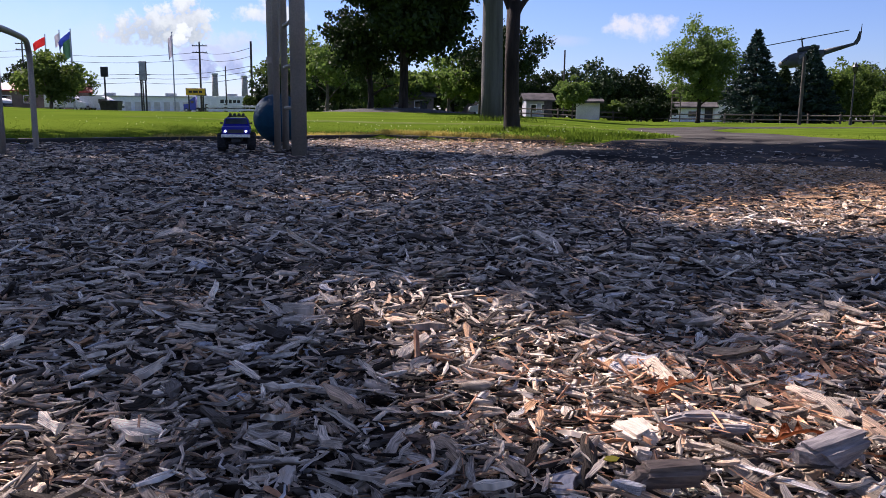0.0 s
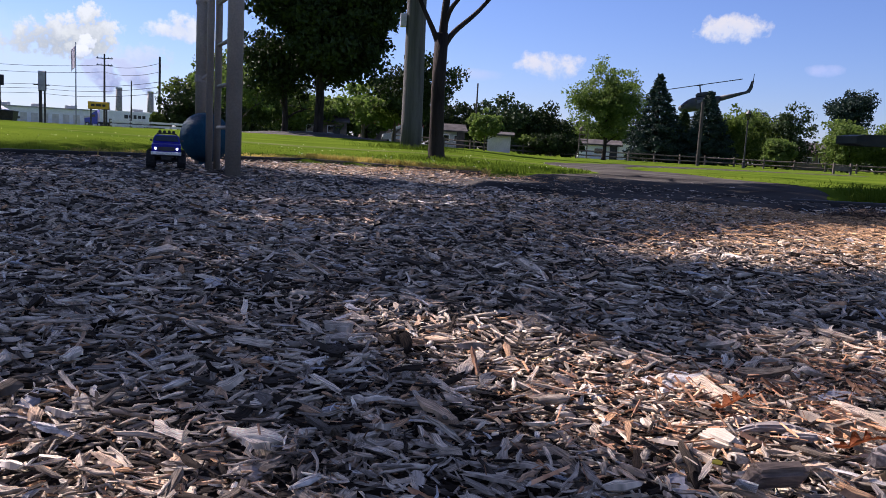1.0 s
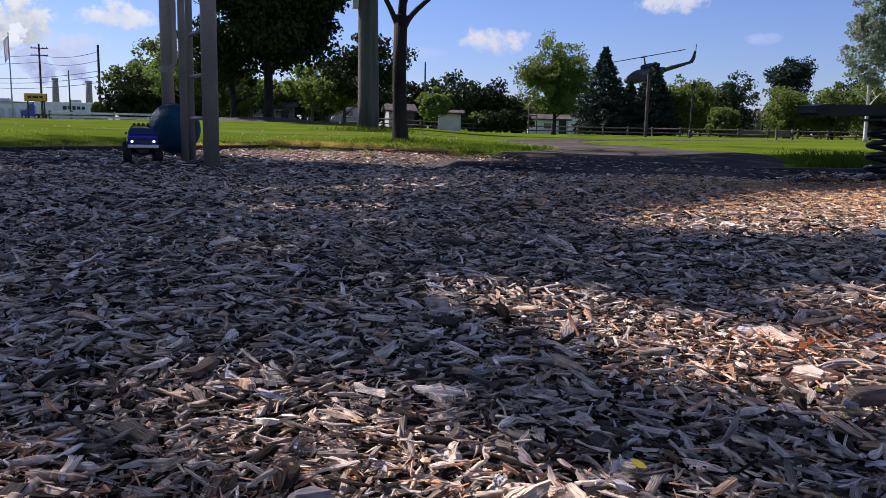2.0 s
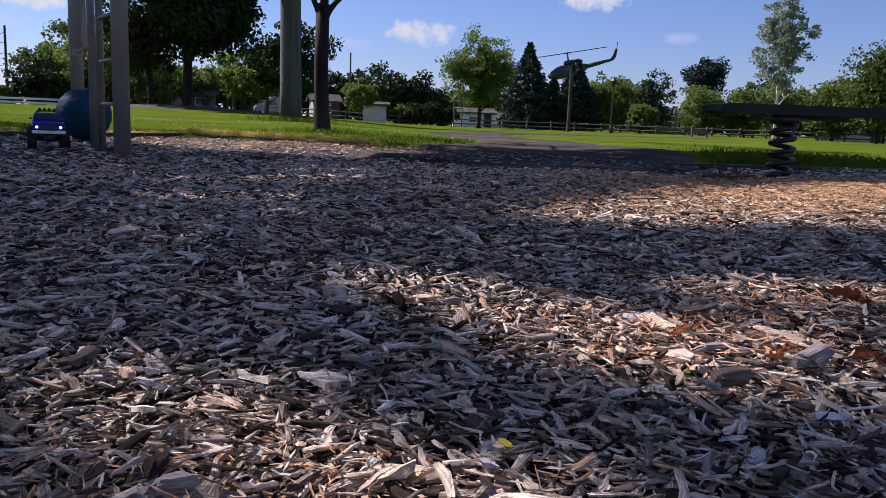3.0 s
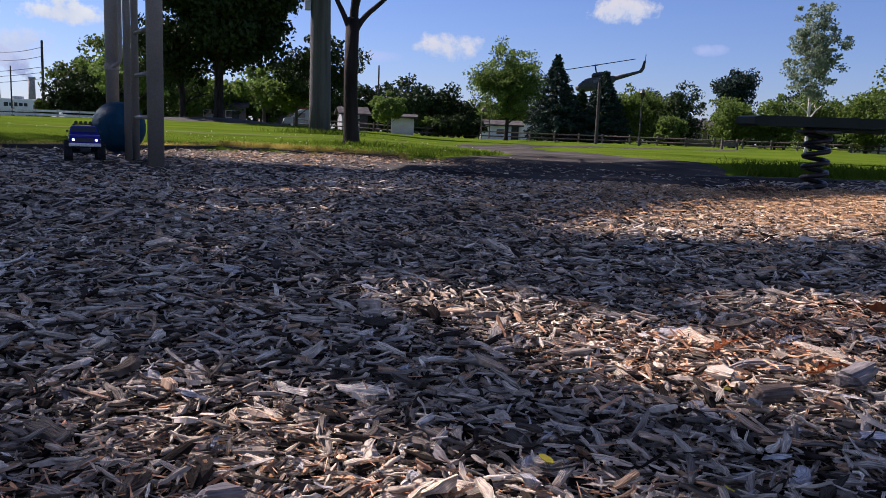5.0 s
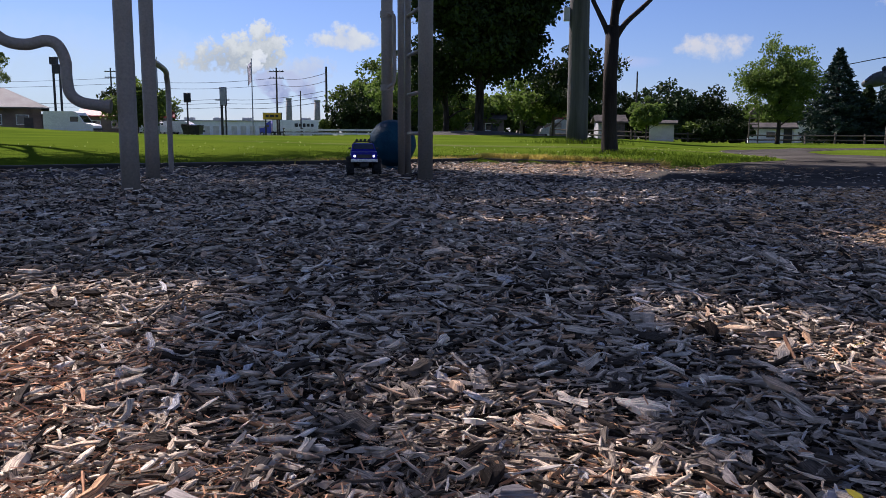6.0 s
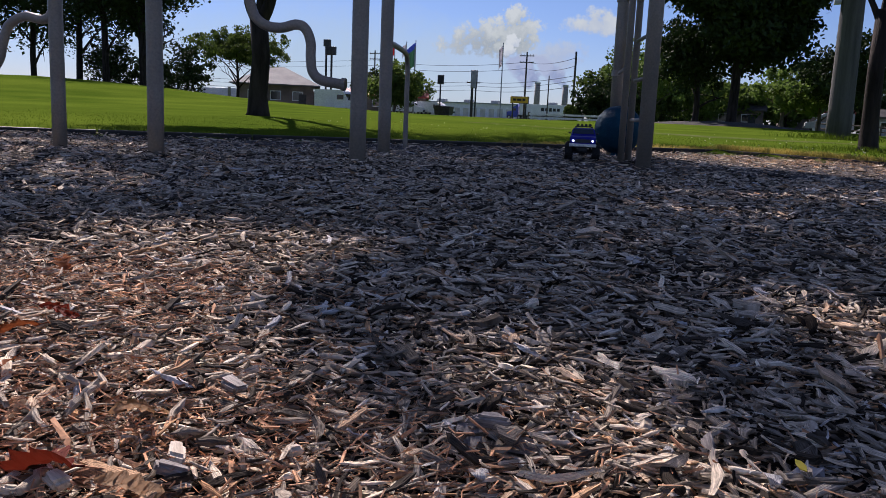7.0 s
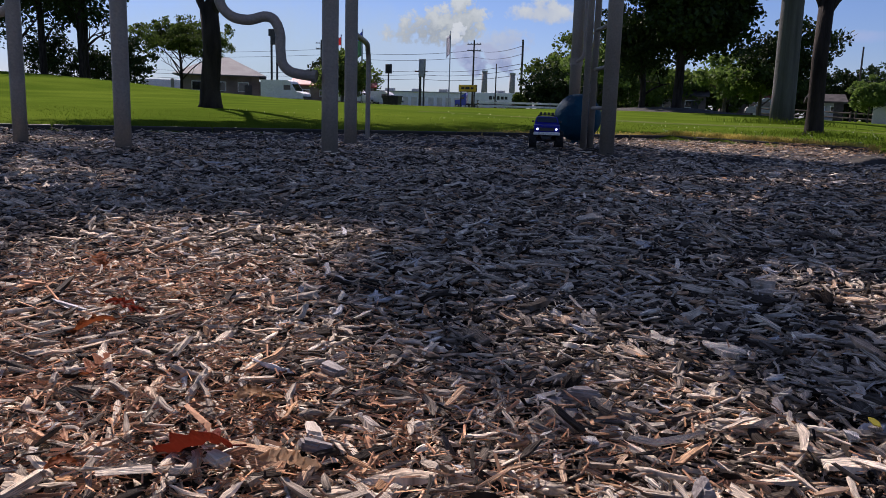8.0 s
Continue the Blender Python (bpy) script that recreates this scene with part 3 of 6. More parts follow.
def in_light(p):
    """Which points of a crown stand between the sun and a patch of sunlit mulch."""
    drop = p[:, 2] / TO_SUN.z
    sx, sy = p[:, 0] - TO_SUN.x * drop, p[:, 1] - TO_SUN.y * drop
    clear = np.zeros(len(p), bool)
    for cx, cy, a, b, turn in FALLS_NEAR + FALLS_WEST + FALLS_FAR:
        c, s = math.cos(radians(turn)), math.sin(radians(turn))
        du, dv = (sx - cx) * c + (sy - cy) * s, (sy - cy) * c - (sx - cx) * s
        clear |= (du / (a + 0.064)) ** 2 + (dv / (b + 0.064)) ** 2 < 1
    # leaves also cleared to light lawn and path; strip keeps some to shade the edge
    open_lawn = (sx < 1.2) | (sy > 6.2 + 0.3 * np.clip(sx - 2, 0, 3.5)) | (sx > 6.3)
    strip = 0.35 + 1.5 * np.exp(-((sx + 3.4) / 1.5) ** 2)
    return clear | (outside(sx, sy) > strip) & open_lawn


def wood_frame(rng, height, r, fork, reach, limbs, bend=0.04, spread=None, seg=10):
    """Trunk with root flare, and limbs that rise into the crown."""
    lean = rng.normal(0, bend, 2) * height
    line = [(lean[0] * (t ** 2) + rng.normal(0, 0.12 * r), lean[1] * (t ** 2) + rng.normal(0, 0.12 * r), height * t) for t in np.linspace(0, 1, 8)]
    radii = [r * k for k in (1.45, 1.02, 0.95, 0.86, 0.72, 0.55, 0.35, 0.12)]
    line.insert(1, (line[0][0] * 0.8, line[0][1] * 0.8, min(0.35, height * 0.04))), radii.insert(1, r * 1.12)
    bm = tube(line, radii, seg)
    for k in range(limbs):
        z0 = fork + (height - fork) * 0.75 * (k + 0.3 * rng.random()) / limbs
        t = z0 / height
        a = 2.39996 * k + rng.uniform(-0.4, 0.4)
        base = Vector((lean[0] * t * t, lean[1] * t * t, z0))
        out = reach * (1.0 - 0.55 * k / limbs) * rng.uniform(0.75, 1.05)
        tip = base + Vector((math.cos(a) * out, math.sin(a) * out, out * rng.uniform(0.35, 0.9)))
        mid = base.lerp(tip, 0.45) + Vector((0, 0, out * 0.08))
        r0 = r * (0.52 - 0.3 * k / limbs)
        pts = smooth_line([base, mid, tip], 4)
        tube(pts, [r0 * (1 - 0.88 * i / (len(pts) - 1)) for i in range(len(pts))], 6, bm)
        for j in range(3):
            b0 = mid.lerp(tip, 0.25 * j)
            b1 = b0 + Vector(rng.normal(0, 0.3, 3)) * out + Vector((0, 0, out * 0.2))
            tube([b0, b0.lerp(b1, 0.5) + Vector(rng.normal(0, 0.03, 3)) * out, b1], [r0 * 0.4, r0 * 0.25, r0 * 0.06], 5, bm)
    return bm


def crown_points(rng, crown, clumps, each, shell=0.45, ball=0.24, trim=None):
    """Leaf centres in clumps over an uneven ellipsoid."""
    cx, cy, cz, rx, ry, rz = crown
    d = rng.normal(size=(clumps, 3))
    d /= np.linalg.norm(d, axis=1)[:, None]
    lobes = 1 + 0.16 * np.sin(3.1 * d[:, 0] + 4 * d[:, 2] + rng.uniform(0, 6)) + 0.12 * np.sin(7 * d[:, 1] + 5 * d[:, 0] + rng.uniform(0, 6))
    rad = rng.uniform(0, 1, clumps) ** shell * lobes
    mid = np.array([cx, cy, cz]) + d * rad[:, None] * np.array([rx, ry, rz])
    mid[:, 2] = np.maximum(mid[:, 2], cz - rz * 0.92)
    off = rng.normal(size=(clumps, each, 3))
    off *= (rng.random((clumps, each, 1)) ** 0.45 * 1.7) / np.linalg.norm(off, axis=2, keepdims=True)
    off = off * (ball * min(rx, rz)) * rng.uniform(0.5, 1.25, (clumps, 1, 1)) * np.array([1, 1, 0.7])
    return (mid[:, None] + off).reshape(-1, 3)


def tree(name, label, x, y, height, r, crown, clumps, each, leaf, leaves, bark, seed, limbs=7, fork=0.3, group="", shell=0.45, ball=0.24, holes=False, category="tree", slim=0.34, frame_of=None):
    rng = np.random.default_rng(seed)
    z = ground_z(x, y)
    top = thing(name, pose(x, y, z), label, category, group)
    part("trunk", frame_of or wood_frame(rng, height * 0.86, r, height * fork, 0.75 * crown[3], limbs), bark, top, smooth=True)
    pts = crown_points(rng, crown, clumps, each, shell, ball)
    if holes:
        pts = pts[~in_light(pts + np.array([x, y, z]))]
    part("crown", raw_mesh("crown", *leaf_cards(rng, pts, leaf, slim=slim)), leaves, top)
    return top


def conifer(name, label, x, y, height, spread, leaves, seed, tiers=30, per=14, group="", bare=0.05, size=0.5):
    """A pointed tree with tiers of drooping boughs."""
    rng = np.random.default_rng(seed)
    top = thing(name, at_ground(x, y), label, "tree", group)
    part("trunk", tube([(0, 0, 0), (0, 0, height * 0.5), (0, 0, height * 0.97)], [spread * 0.09, spread * 0.06, 0.02], 8), BARK_DARK, top)
    pts = []
    for k in range(tiers):
        t = k / tiers
        reach = 1.3 * spread * (1 - t) ** 0.85 * (0.7 + 0.3 * min(1, t / 0.12))
        for j in range(per):
            a, out = rng.uniform(0, 6.283), reach * rng.uniform(0.72, 1.1)
            n = max(6, int(42 * out / spread))
            f = rng.uniform(0.02, 1, n) ** 0.38
            wide = 0.20 * out * (1.12 - f)
            px, py = f * out, rng.normal(0, 1, n) * wide
            pz = height * (bare + (0.985 - bare) * t) - 0.20 * out * f + 0.10 * out * f ** 3 + rng.normal(0, 0.03 * spread, n)
            pts.append(np.stack([px * math.cos(a) - py * math.sin(a), px * math.sin(a) + py * math.cos(a), pz], 1))
    pts = np.concatenate(pts)
    part("crown", raw_mesh("crown", *leaf_cards(rng, pts, size, 0.5, 0.22)), leaves, top)
    return top


def forked(r, fork_z, boughs, seed):
    """A trunk that divides low into a few rising boughs, each given by its way points."""
    rng = np.random.default_rng(seed)
    bm = tube([(0, 0, -0.05), (0.01, 0, 0.05), (0, 0, 0.3), (rng.normal(0, 0.2) * r, 0, fork_z * 0.6), (0, 0, fork_z + 0.1)], [r * 1.55, r * 1.25, r * 1.05, r, r * 0.97], 16)
    for k, line in enumerate(boughs):
        pts = smooth_line([(0, 0, fork_z - 0.12), *line], 5)
        r0 = r * (0.78 if k == 0 else 0.5)
        tube(pts, [r0 * (1 - 0.85 * i / (len(pts) - 1)) for i in range(len(pts))], 10, bm)
        end = Vector(line[-1])
        for j in range(5):
            b0 = pts[int(len(pts) * (0.5 + 0.09 * j))]
            b1 = b0 + Vector((rng.normal(0, 0.9), rng.normal(0, 0.9), rng.uniform(0.4, 1.4))) * max(0.5, end.z / 5)
            tube([b0, b0.lerp(b1, 0.5) + Vector((0, 0, 0.1)), b1], [r0 * 0.35, r0 * 0.22, r0 * 0.05], 6, bm)
    return bm


# the two trees over the playground; their unseen crowns are cut to shape sun and shade
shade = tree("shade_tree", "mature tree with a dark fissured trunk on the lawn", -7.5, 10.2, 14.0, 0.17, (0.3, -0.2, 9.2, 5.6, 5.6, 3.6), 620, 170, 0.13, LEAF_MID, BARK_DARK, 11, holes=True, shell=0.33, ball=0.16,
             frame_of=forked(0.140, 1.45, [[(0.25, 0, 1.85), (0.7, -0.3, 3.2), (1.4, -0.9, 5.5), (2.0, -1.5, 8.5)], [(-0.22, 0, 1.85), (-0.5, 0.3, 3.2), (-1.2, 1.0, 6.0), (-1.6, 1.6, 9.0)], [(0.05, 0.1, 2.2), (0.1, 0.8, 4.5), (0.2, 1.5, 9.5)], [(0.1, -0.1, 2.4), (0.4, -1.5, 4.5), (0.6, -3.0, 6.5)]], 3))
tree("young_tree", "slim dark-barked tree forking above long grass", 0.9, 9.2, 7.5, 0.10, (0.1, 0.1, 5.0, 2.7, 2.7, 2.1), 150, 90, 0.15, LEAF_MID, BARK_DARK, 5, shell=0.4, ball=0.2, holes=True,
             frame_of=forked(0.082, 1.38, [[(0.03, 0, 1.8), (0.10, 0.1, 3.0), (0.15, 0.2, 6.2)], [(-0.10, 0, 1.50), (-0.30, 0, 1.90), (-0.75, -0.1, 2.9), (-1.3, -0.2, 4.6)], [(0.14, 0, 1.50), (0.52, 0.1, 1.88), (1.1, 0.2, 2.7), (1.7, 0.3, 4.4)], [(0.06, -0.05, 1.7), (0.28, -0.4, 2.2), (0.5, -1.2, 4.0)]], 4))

# lawn and hill
tree("broad_tree", "big dark full-crowned tree on a mulched mound", -1.2, 40, 13.5, 0.21, (0.45, 0, 7.5, 3.35, 3.4, 4.7), 1000, 110, 0.26, LEAF_DARK, BARK_DARK, 21, 9, 0.17, shell=0.42, ball=0.17)
tree("small_tree", "low spreading dark tree beside a larger one", -3.0, 42, 5.4, 0.15, (-0.2, 0, 3.5, 2.4, 2.2, 1.7), 130, 60, 0.22, LEAF_DARK, BARK_DARK, 22, 7, 0.14)
for i, (x, y, h, w) in enumerate(((1.6, 60, 4.9, 2.7), (4.1, 62, 4.4, 2.5), (-8.2, 66, 6.6, 3.2))):
    tree("orchard_tree", "light green spreading tree in the park", x, y, h, 0.13, (0, 0, h * 0.60, w, w, h * 0.33), 60, 45, 0.34, LEAF_LIGHT, BARK, 30 + i, 7, 0.16, "park trees", ball=0.22)
tree("small_tree", "dark round-crowned tree behind the utility pole", 5.4, 58, 6.2, 0.18, (0, 0, 3.9, 2.9, 2.8, 2.1), 120, 70, 0.28, LEAF_DARK, BARK_DARK, 36, 7, 0.15)
for i, (x, y, h, w, m) in enumerate(((-39.7, 40.7, 18.2, 3.8, LEAF_DARK), (-37.9, 42, 15.6, 3.25, LEAF_DARK), (-38.2, 42.7, 17, 3.0, LEAF_DARK), (-44.7, 43.4, 17, 4.6, LEAF_DARK), (-50.5, 44.7, 13, 5.4, LEAF_DARK), (-59, 40.7, 15.6, 5.4, LEAF_MID))):
    tree("hill_tree", "tall dark tree standing on a grassy rise", x, y, h, 0.21, (0.2, 0, h * 0.63, w * 0.95, w * 0.95, h * 0.35), 135, 95, 0.29, m, BARK_DARK, 40 + i, 8, 0.16, "hill trees", shell=0.4, ball=0.26)
for i, (x, y, h, w) in enumerate(((-37.6, 46, 4.0, 1.8), (-40.8, 46, 3.4, 1.9), (-43.5, 45, 4.8, 2.3))):
    tree("scrub_tree", "thin straggling tree behind the rise", x, y, h, 0.08, (0, 0, h * 0.58, w, w, h * 0.42), 95, 34, 0.22, LEAF_DARK, BARK, 50 + i, 9, 0.12, "scrub trees", ball=0.2)
tree("locust_tree", "flat-topped feathery tree by the pavilion", -50.4, 70, 7.8, 0.16, (0, 0, 6.0, 5.8, 4.2, 1.9), 250, 60, 0.26, LEAF_PARK, BARK_DARK, 55, 14, 0.22, ball=0.20)

# beyond the street and along the far fence
for i, (x, y, h, w, m) in enumerate(((-13.4, 84, 5.2, 2.9, LEAF_DARK), (-13.6, 91, 8.0, 4.6, LEAF_PARK), (-9.0, 93, 6.6, 3.6, LEAF_PARK), (-44, 95, 6.3, 3.6, LEAF_MID), (-57, 118, 6.8, 4.0, LEAF_DARK), (-50, 112, 5.5, 4, LEAF_MID))):
    tree("street_tree", "full green tree beside the street", x, y, h, 0.18, (0, 0, h * 0.58, w, w * 0.8, h * 0.42), 110, 55, 0.42, m, BARK, 60 + i, 7, 0.14, "street trees")
for i, (x, y, h, w, m) in enumerate(((-14.9, 78, 3.6, 2.0, LEAF_DARK), (-12.6, 78.5, 3.3, 2.0, LEAF_DARK), (-16.7, 77, 1.4, 0.8, LEAF_PARK), (23.2, 88, 2.6, 2.0, LEAF_DARK), (25.6, 88.5, 2.3, 1.9, LEAF_DARK), (21.6, 89, 2.2, 1.5, LEAF_MID))):
    tree("bush", "dense dark rounded shrub by a fence", x, y, h, 0.06, (0, 0, h * 0.5, w, w * 0.8, h * 0.5), 80, 45, 0.34, m, BARK, 70 + i, 5, 0.1, "shrubs", category="bush")
tree("lime_tree", "small bright green tree before a shed", 14.6, 80, 4.2, 0.08, (0, 0, 2.5, 2.0, 1.8, 1.6), 60, 50, 0.34, LEAF_LIGHT, BARK, 80, 6, 0.2)
tree("park_tree", "leafy light green tree beside the footpath", 24.6, 72, 8.7, 0.17, (0.1, 0, 5.4, 3.3, 3.1, 3.2), 330, 70, 0.23, LEAF_LIGHT, BARK_DARK, 81, 10, 0.17, shell=0.6, ball=0.15)
conifer("spruce", "dark pointed spruce on the lawn", 39.0, 95, 11.1, 3.7, NEEDLE, 82)
conifer("spruce", "broad dark spruce below the helicopter", 44.7, 93, 9.2, 3.3, NEEDLE, 83)
conifer("spruce", "green spruce below the helicopter", 42.9, 96, 6.9, 2.6, NEEDLE_GREEN, 84)
tree("pine", "tall dark round-topped pine", 75.4, 110, 11.8, 0.2, (0, 0, 8.85, 3.0, 2.6, 2.9), 130, 70, 0.40, NEEDLE, BARK, 85, 7, 0.5)
tree("poplar", "slim silvery-leaved poplar with pale trunk", 38.8, 48, 10.4, 0.11, (0, 0, 7.1, 1.85, 1.8, 3.3), 170, 55, 0.19, LEAF_SILVER, BARK_PALE, 86, 12, 0.22, ball=0.15)
for i, (x, y, h, w, m) in enumerate(((50, 98, 6.2, 3.2, LEAF_MID), (54.5, 101, 6.6, 3.2, LEAF_MID), (60, 100, 7.4, 2.6, NEEDLE_GREEN), (67.5, 122, 7.6, 3.4, LEAF_DARK), (68, 100, 5.8, 3.0, LEAF_MID),
                                  (62.0, 90, 5.4, 2.6, LEAF_LIGHT), (66.5, 88, 5.2, 2.8, LEAF_LIGHT), (72, 88, 6.2, 3.4, LEAF_LIGHT), (77, 84, 6.0, 3.4, LEAF_MID), (69.5, 76, 6.2, 3.0, LEAF_MID), (74, 73, 6.6, 3.4, LEAF_MID),
                                  (62, 62, 8.6, 3.4, LEAF_PARK), (66.5, 61, 9.2, 3.8, LEAF_MID), (71, 60, 9.0, 3.8, LEAF_MID), (52.5, 90, 3.0, 1.8, LEAF_LIGHT), (81, 100, 8, 4.5, LEAF_DARK), (88, 92, 8, 4.5, LEAF_MID), (92, 78, 9, 4.5, LEAF_MID), (86, 66, 9, 4.5, LEAF_DARK))):
    tree("hedgerow_tree", "leafy tree in the belt beyond the fence", x, y, 1.16 * h, 0.14, (0, 0, h * 0.62, w * 1.08, w * 0.85, h * 0.54), 95, 55, 0.40, m, BARK_DARK, 100 + i, 6, 0.12, "tree belt")
for i, (x, y, h, w, m) in enumerate(((27, 130, 9.0, 4.6, NEEDLE_GREEN), (32.5, 132, 8.0, 4.6, LEAF_DARK), (21, 128, 7.2, 4.0, LEAF_DARK), (36, 134, 6.4, 4.4, LEAF_DARK), (41, 136, 6, 4.6, LEAF_MID), (15, 126, 6.2, 4.2, LEAF_DARK), (9, 122, 7, 4.5, LEAF_MID), (4, 118, 6.5, 4, LEAF_MID), (-2, 116, 6.2, 4, LEAF_MID), (46, 132, 6.8, 4.6, LEAF_MID), (-7, 112, 6.8, 4.2, LEAF_MID))):
    tree("far_tree", "dark tree among the distant houses", x, y, h, 0.16, (0, 0, h * 0.56, w, w * 0.7, h * 0.45), 90, 40, 0.6, m, BARK_DARK, 130 + i, 6, 0.12, "distant trees")

# woods that close the horizon behind the houses
rng = np.random.default_rng(77)
wx = rng.uniform(-26, 250, 10000)
top_ = 5.5 + 1.6 * np.sin(wx * 0.11) + 1.2 * np.sin(wx * 0.37 + 1) + 0.8 * np.sin(wx * 0.83)
wz = top_ * rng.random(10000) ** 0.75 + rng.normal(0, 0.3, 10000)
woods = part("distant_woods", raw_mesh("distant_woods", *leaf_cards(rng, np.stack([wx, 175 - 0.10 * wx + rng.normal(0, 3, 10000), wz], -1), 2.0)), LEAF_DARK)
tagged(woods, "dark green woods along the horizon", "woods", kind="stuff")

# mulched mound round the two trees, its dark colour standing in for their shade
a_, r_ = np.meshgrid(np.linspace(0, 6.28319, 49), np.linspace(0, 1, 9))
x_, y_ = -1.6 + 4.3 * r_ * np.cos(a_) * (1 + 0.07 * np.sin(3 * a_)), 39.8 + 3.0 * r_ * np.sin(a_)
z_ = land(x_, y_) - 0.03 + 0.24 * np.clip(np.cos(1.57 * r_), 0, 1) ** 1.3
cells_ = np.arange(9 * 49).reshape(9, 49)
ring_ = np.stack([cells_[:-1, :-1], cells_[1:, :-1], cells_[1:, 1:], cells_[:-1, 1:]], -1).reshape(-1, 4)
tagged(part("tree_mound", raw_mesh("tree_mound", np.stack([x_, y_, z_], -1).reshape(-1, 3), ring_), TREE_MULCH, smooth=True), "low mound of bark mulch under trees, darkened for shade", "mound", kind="structure")

# ---- playground ----
def post(x, y, h, r, label, group="climbing frame posts"):
    top = thing("playground_post", pose(x, y, 0), label, "post", group)
    part("shaft", tube([(0, 0, -0.05), (0, 0, 0.3), (0, 0, h - 0.02), (0, 0, h)], [r, r, r, r * 0.9], 24), TAUPE, top, smooth=True)
    part("cap", tube([(0, 0, h), (0, 0, h + 0.02), (0, 0, h + 0.035)], [r * 1.06, r * 1.06, r * 0.6], 24), TAUPE, top)
    return top


for x, y, r in ((-3.245, 2.97, 0.0425), (-2.178, 3.24, 0.0425), (-2.585, 4.42, 0.0425), (-3.995, 3.04, 0.039)):
    post(x, y, 2.4, r, "taupe painted steel playground post in the mulch")


def bent_bar(points, r, label):
    top = thing("climbing_bar", pose(0, 0, 0), label, "climber", "curved bars")
    part("bar", tube(smooth_line(points, 7), r, 14), TAUPE, top, smooth=True)
    for p, q in ((points[-1], points[-2]), (points[0], points[1])):
        a = Vector(p)
        part("clamp", tube([a, a.lerp(Vector(q), 0.35)], r * 1.25, 14), TAUPE, top)
    return top


bent_bar([(-3.22, 2.98, 1.75), (-3.10, 3.01, 1.62), (-2.90, 3.05, 1.30), (-2.78, 3.08, 0.98), (-2.735, 3.094, 0.79), (-2.709, 3.10, 0.725), (-2.655, 3.112, 0.685), (-2.578, 3.131, 0.675), (-2.500, 3.15, 0.693), (-2.452, 3.161, 0.675), (-2.424, 3.168, 0.61), (-2.422, 3.168, 0.53), (-2.410, 3.17, 0.46), (-2.368, 3.18, 0.422), (-2.298, 3.197, 0.408), (-2.24, 3.21, 0.402)],
         0.026, "wavy taupe climbing bar between two posts")
bent_bar([(-5.1, 2.75, 0.70), (-4.85, 2.82, 0.44), (-4.65, 2.88, 0.38), (-4.43, 2.94, 0.40), (-4.35, 2.96, 0.47), (-4.32, 2.97, 0.575), (-4.28, 2.98, 0.67), (-4.18, 3.00, 0.72), (-4.06, 3.02, 0.705), (-4.00, 3.03, 0.76), (-4.00, 3.03, 0.90)],
         0.026, "wavy taupe climbing bar fixed to a post")

arch = thing("hand_rail", pose(0, 0, 0), "bent steel tube rail standing in the mulch", "rail")
part("rail", tube(smooth_line([(-3.08, 5.9, -0.04), (-3.08, 5.9, 0.30), (-3.08, 5.9, 0.62), (-3.07, 5.86, 0.72), (-3.02, 5.72, 0.765), (-2.85, 5.2, 0.765), (-2.66, 4.62, 0.75), (-2.60, 4.44, 0.75)], 6), 0.021, 14), TAUPE, arch, smooth=True)
part("flange", tube([(-2.63, 4.53, 0.75), (-2.60, 4.44, 0.75)], 0.032, 14), TAUPE, arch)

# ladder, its tall post and the two slim stiles beside it
ladder = thing("ladder", pose(0, 0, 0), "taupe steel playground ladder with round rungs", "ladder")
part("post", tube([(-0.925, 4.92, -0.05), (-0.925, 4.92, 2.4)], 0.050, 24), TAUPE, ladder, smooth=True)
part("stile", tube([(-1.095, 5.40, -0.05), (-1.095, 5.40, 2.4)], 0.024, 16), TAUPE, ladder, smooth=True)
part("stile", tube([(-1.130, 5.28, -0.05), (-1.130, 5.28, 2.4)], 0.024, 16), TAUPE, ladder, smooth=True)
for k in range(8):
    z = 0.295 + 0.277 * k
    part("rung", tube([(-0.945, 4.96, z), (-1.09, 5.385, z)], 0.0135, 12), TAUPE, ladder, smooth=True)

pole = thing("ball_pole", pose(-1.432, 6.80, 0), "taupe steel pole with a bent side bar behind a blue ball", "pole")
part("shaft", tube([(0, 0, -0.05), (0, 0, 2.5)], 0.052, 24), TAUPE, pole, smooth=True)
part("side_bar", tube(smooth_line([(0.0, -0.04, 0.70), (0.035, -0.06, 0.72), (0.075, -0.065, 0.78), (0.075, -0.065, 1.05), (0.075, -0.065, 1.28), (0.06, -0.06, 1.335), (0.0, -0.04, 1.35)], 6), 0.016, 12), TAUPE, pole, smooth=True)
for z in (0.68, 1.32):
    part("collar", tube([(0, 0, z), (0, 0, z + 0.055)], 0.060, 24), TAUPE, pole)

bm = bmesh.new()
bmesh.ops.create_icosphere(bm, subdivisions=5, radius=0.205)
for v in bm.verts:
    n = v.co.normalized()
    v.co = n * (0.205 + 0.0035 * noise.noise(n * 7) + 0.0025 * max(0, math.sin(n.z * 16)) * (0.5 + noise.noise(n * 3)))
ball = thing("climbing_ball", pose(-1.355, 6.55, 0.215), "large blue textured plastic ball beside the ladder", "ball")
part("ball", bm, BALL_BLUE, ball, smooth=True)
bm = tube([(0, 0, -0.26), (0, 0, -0.19)], [0.06, 0.05], 20)
part("foot", bm, BALL_BLUE, ball)

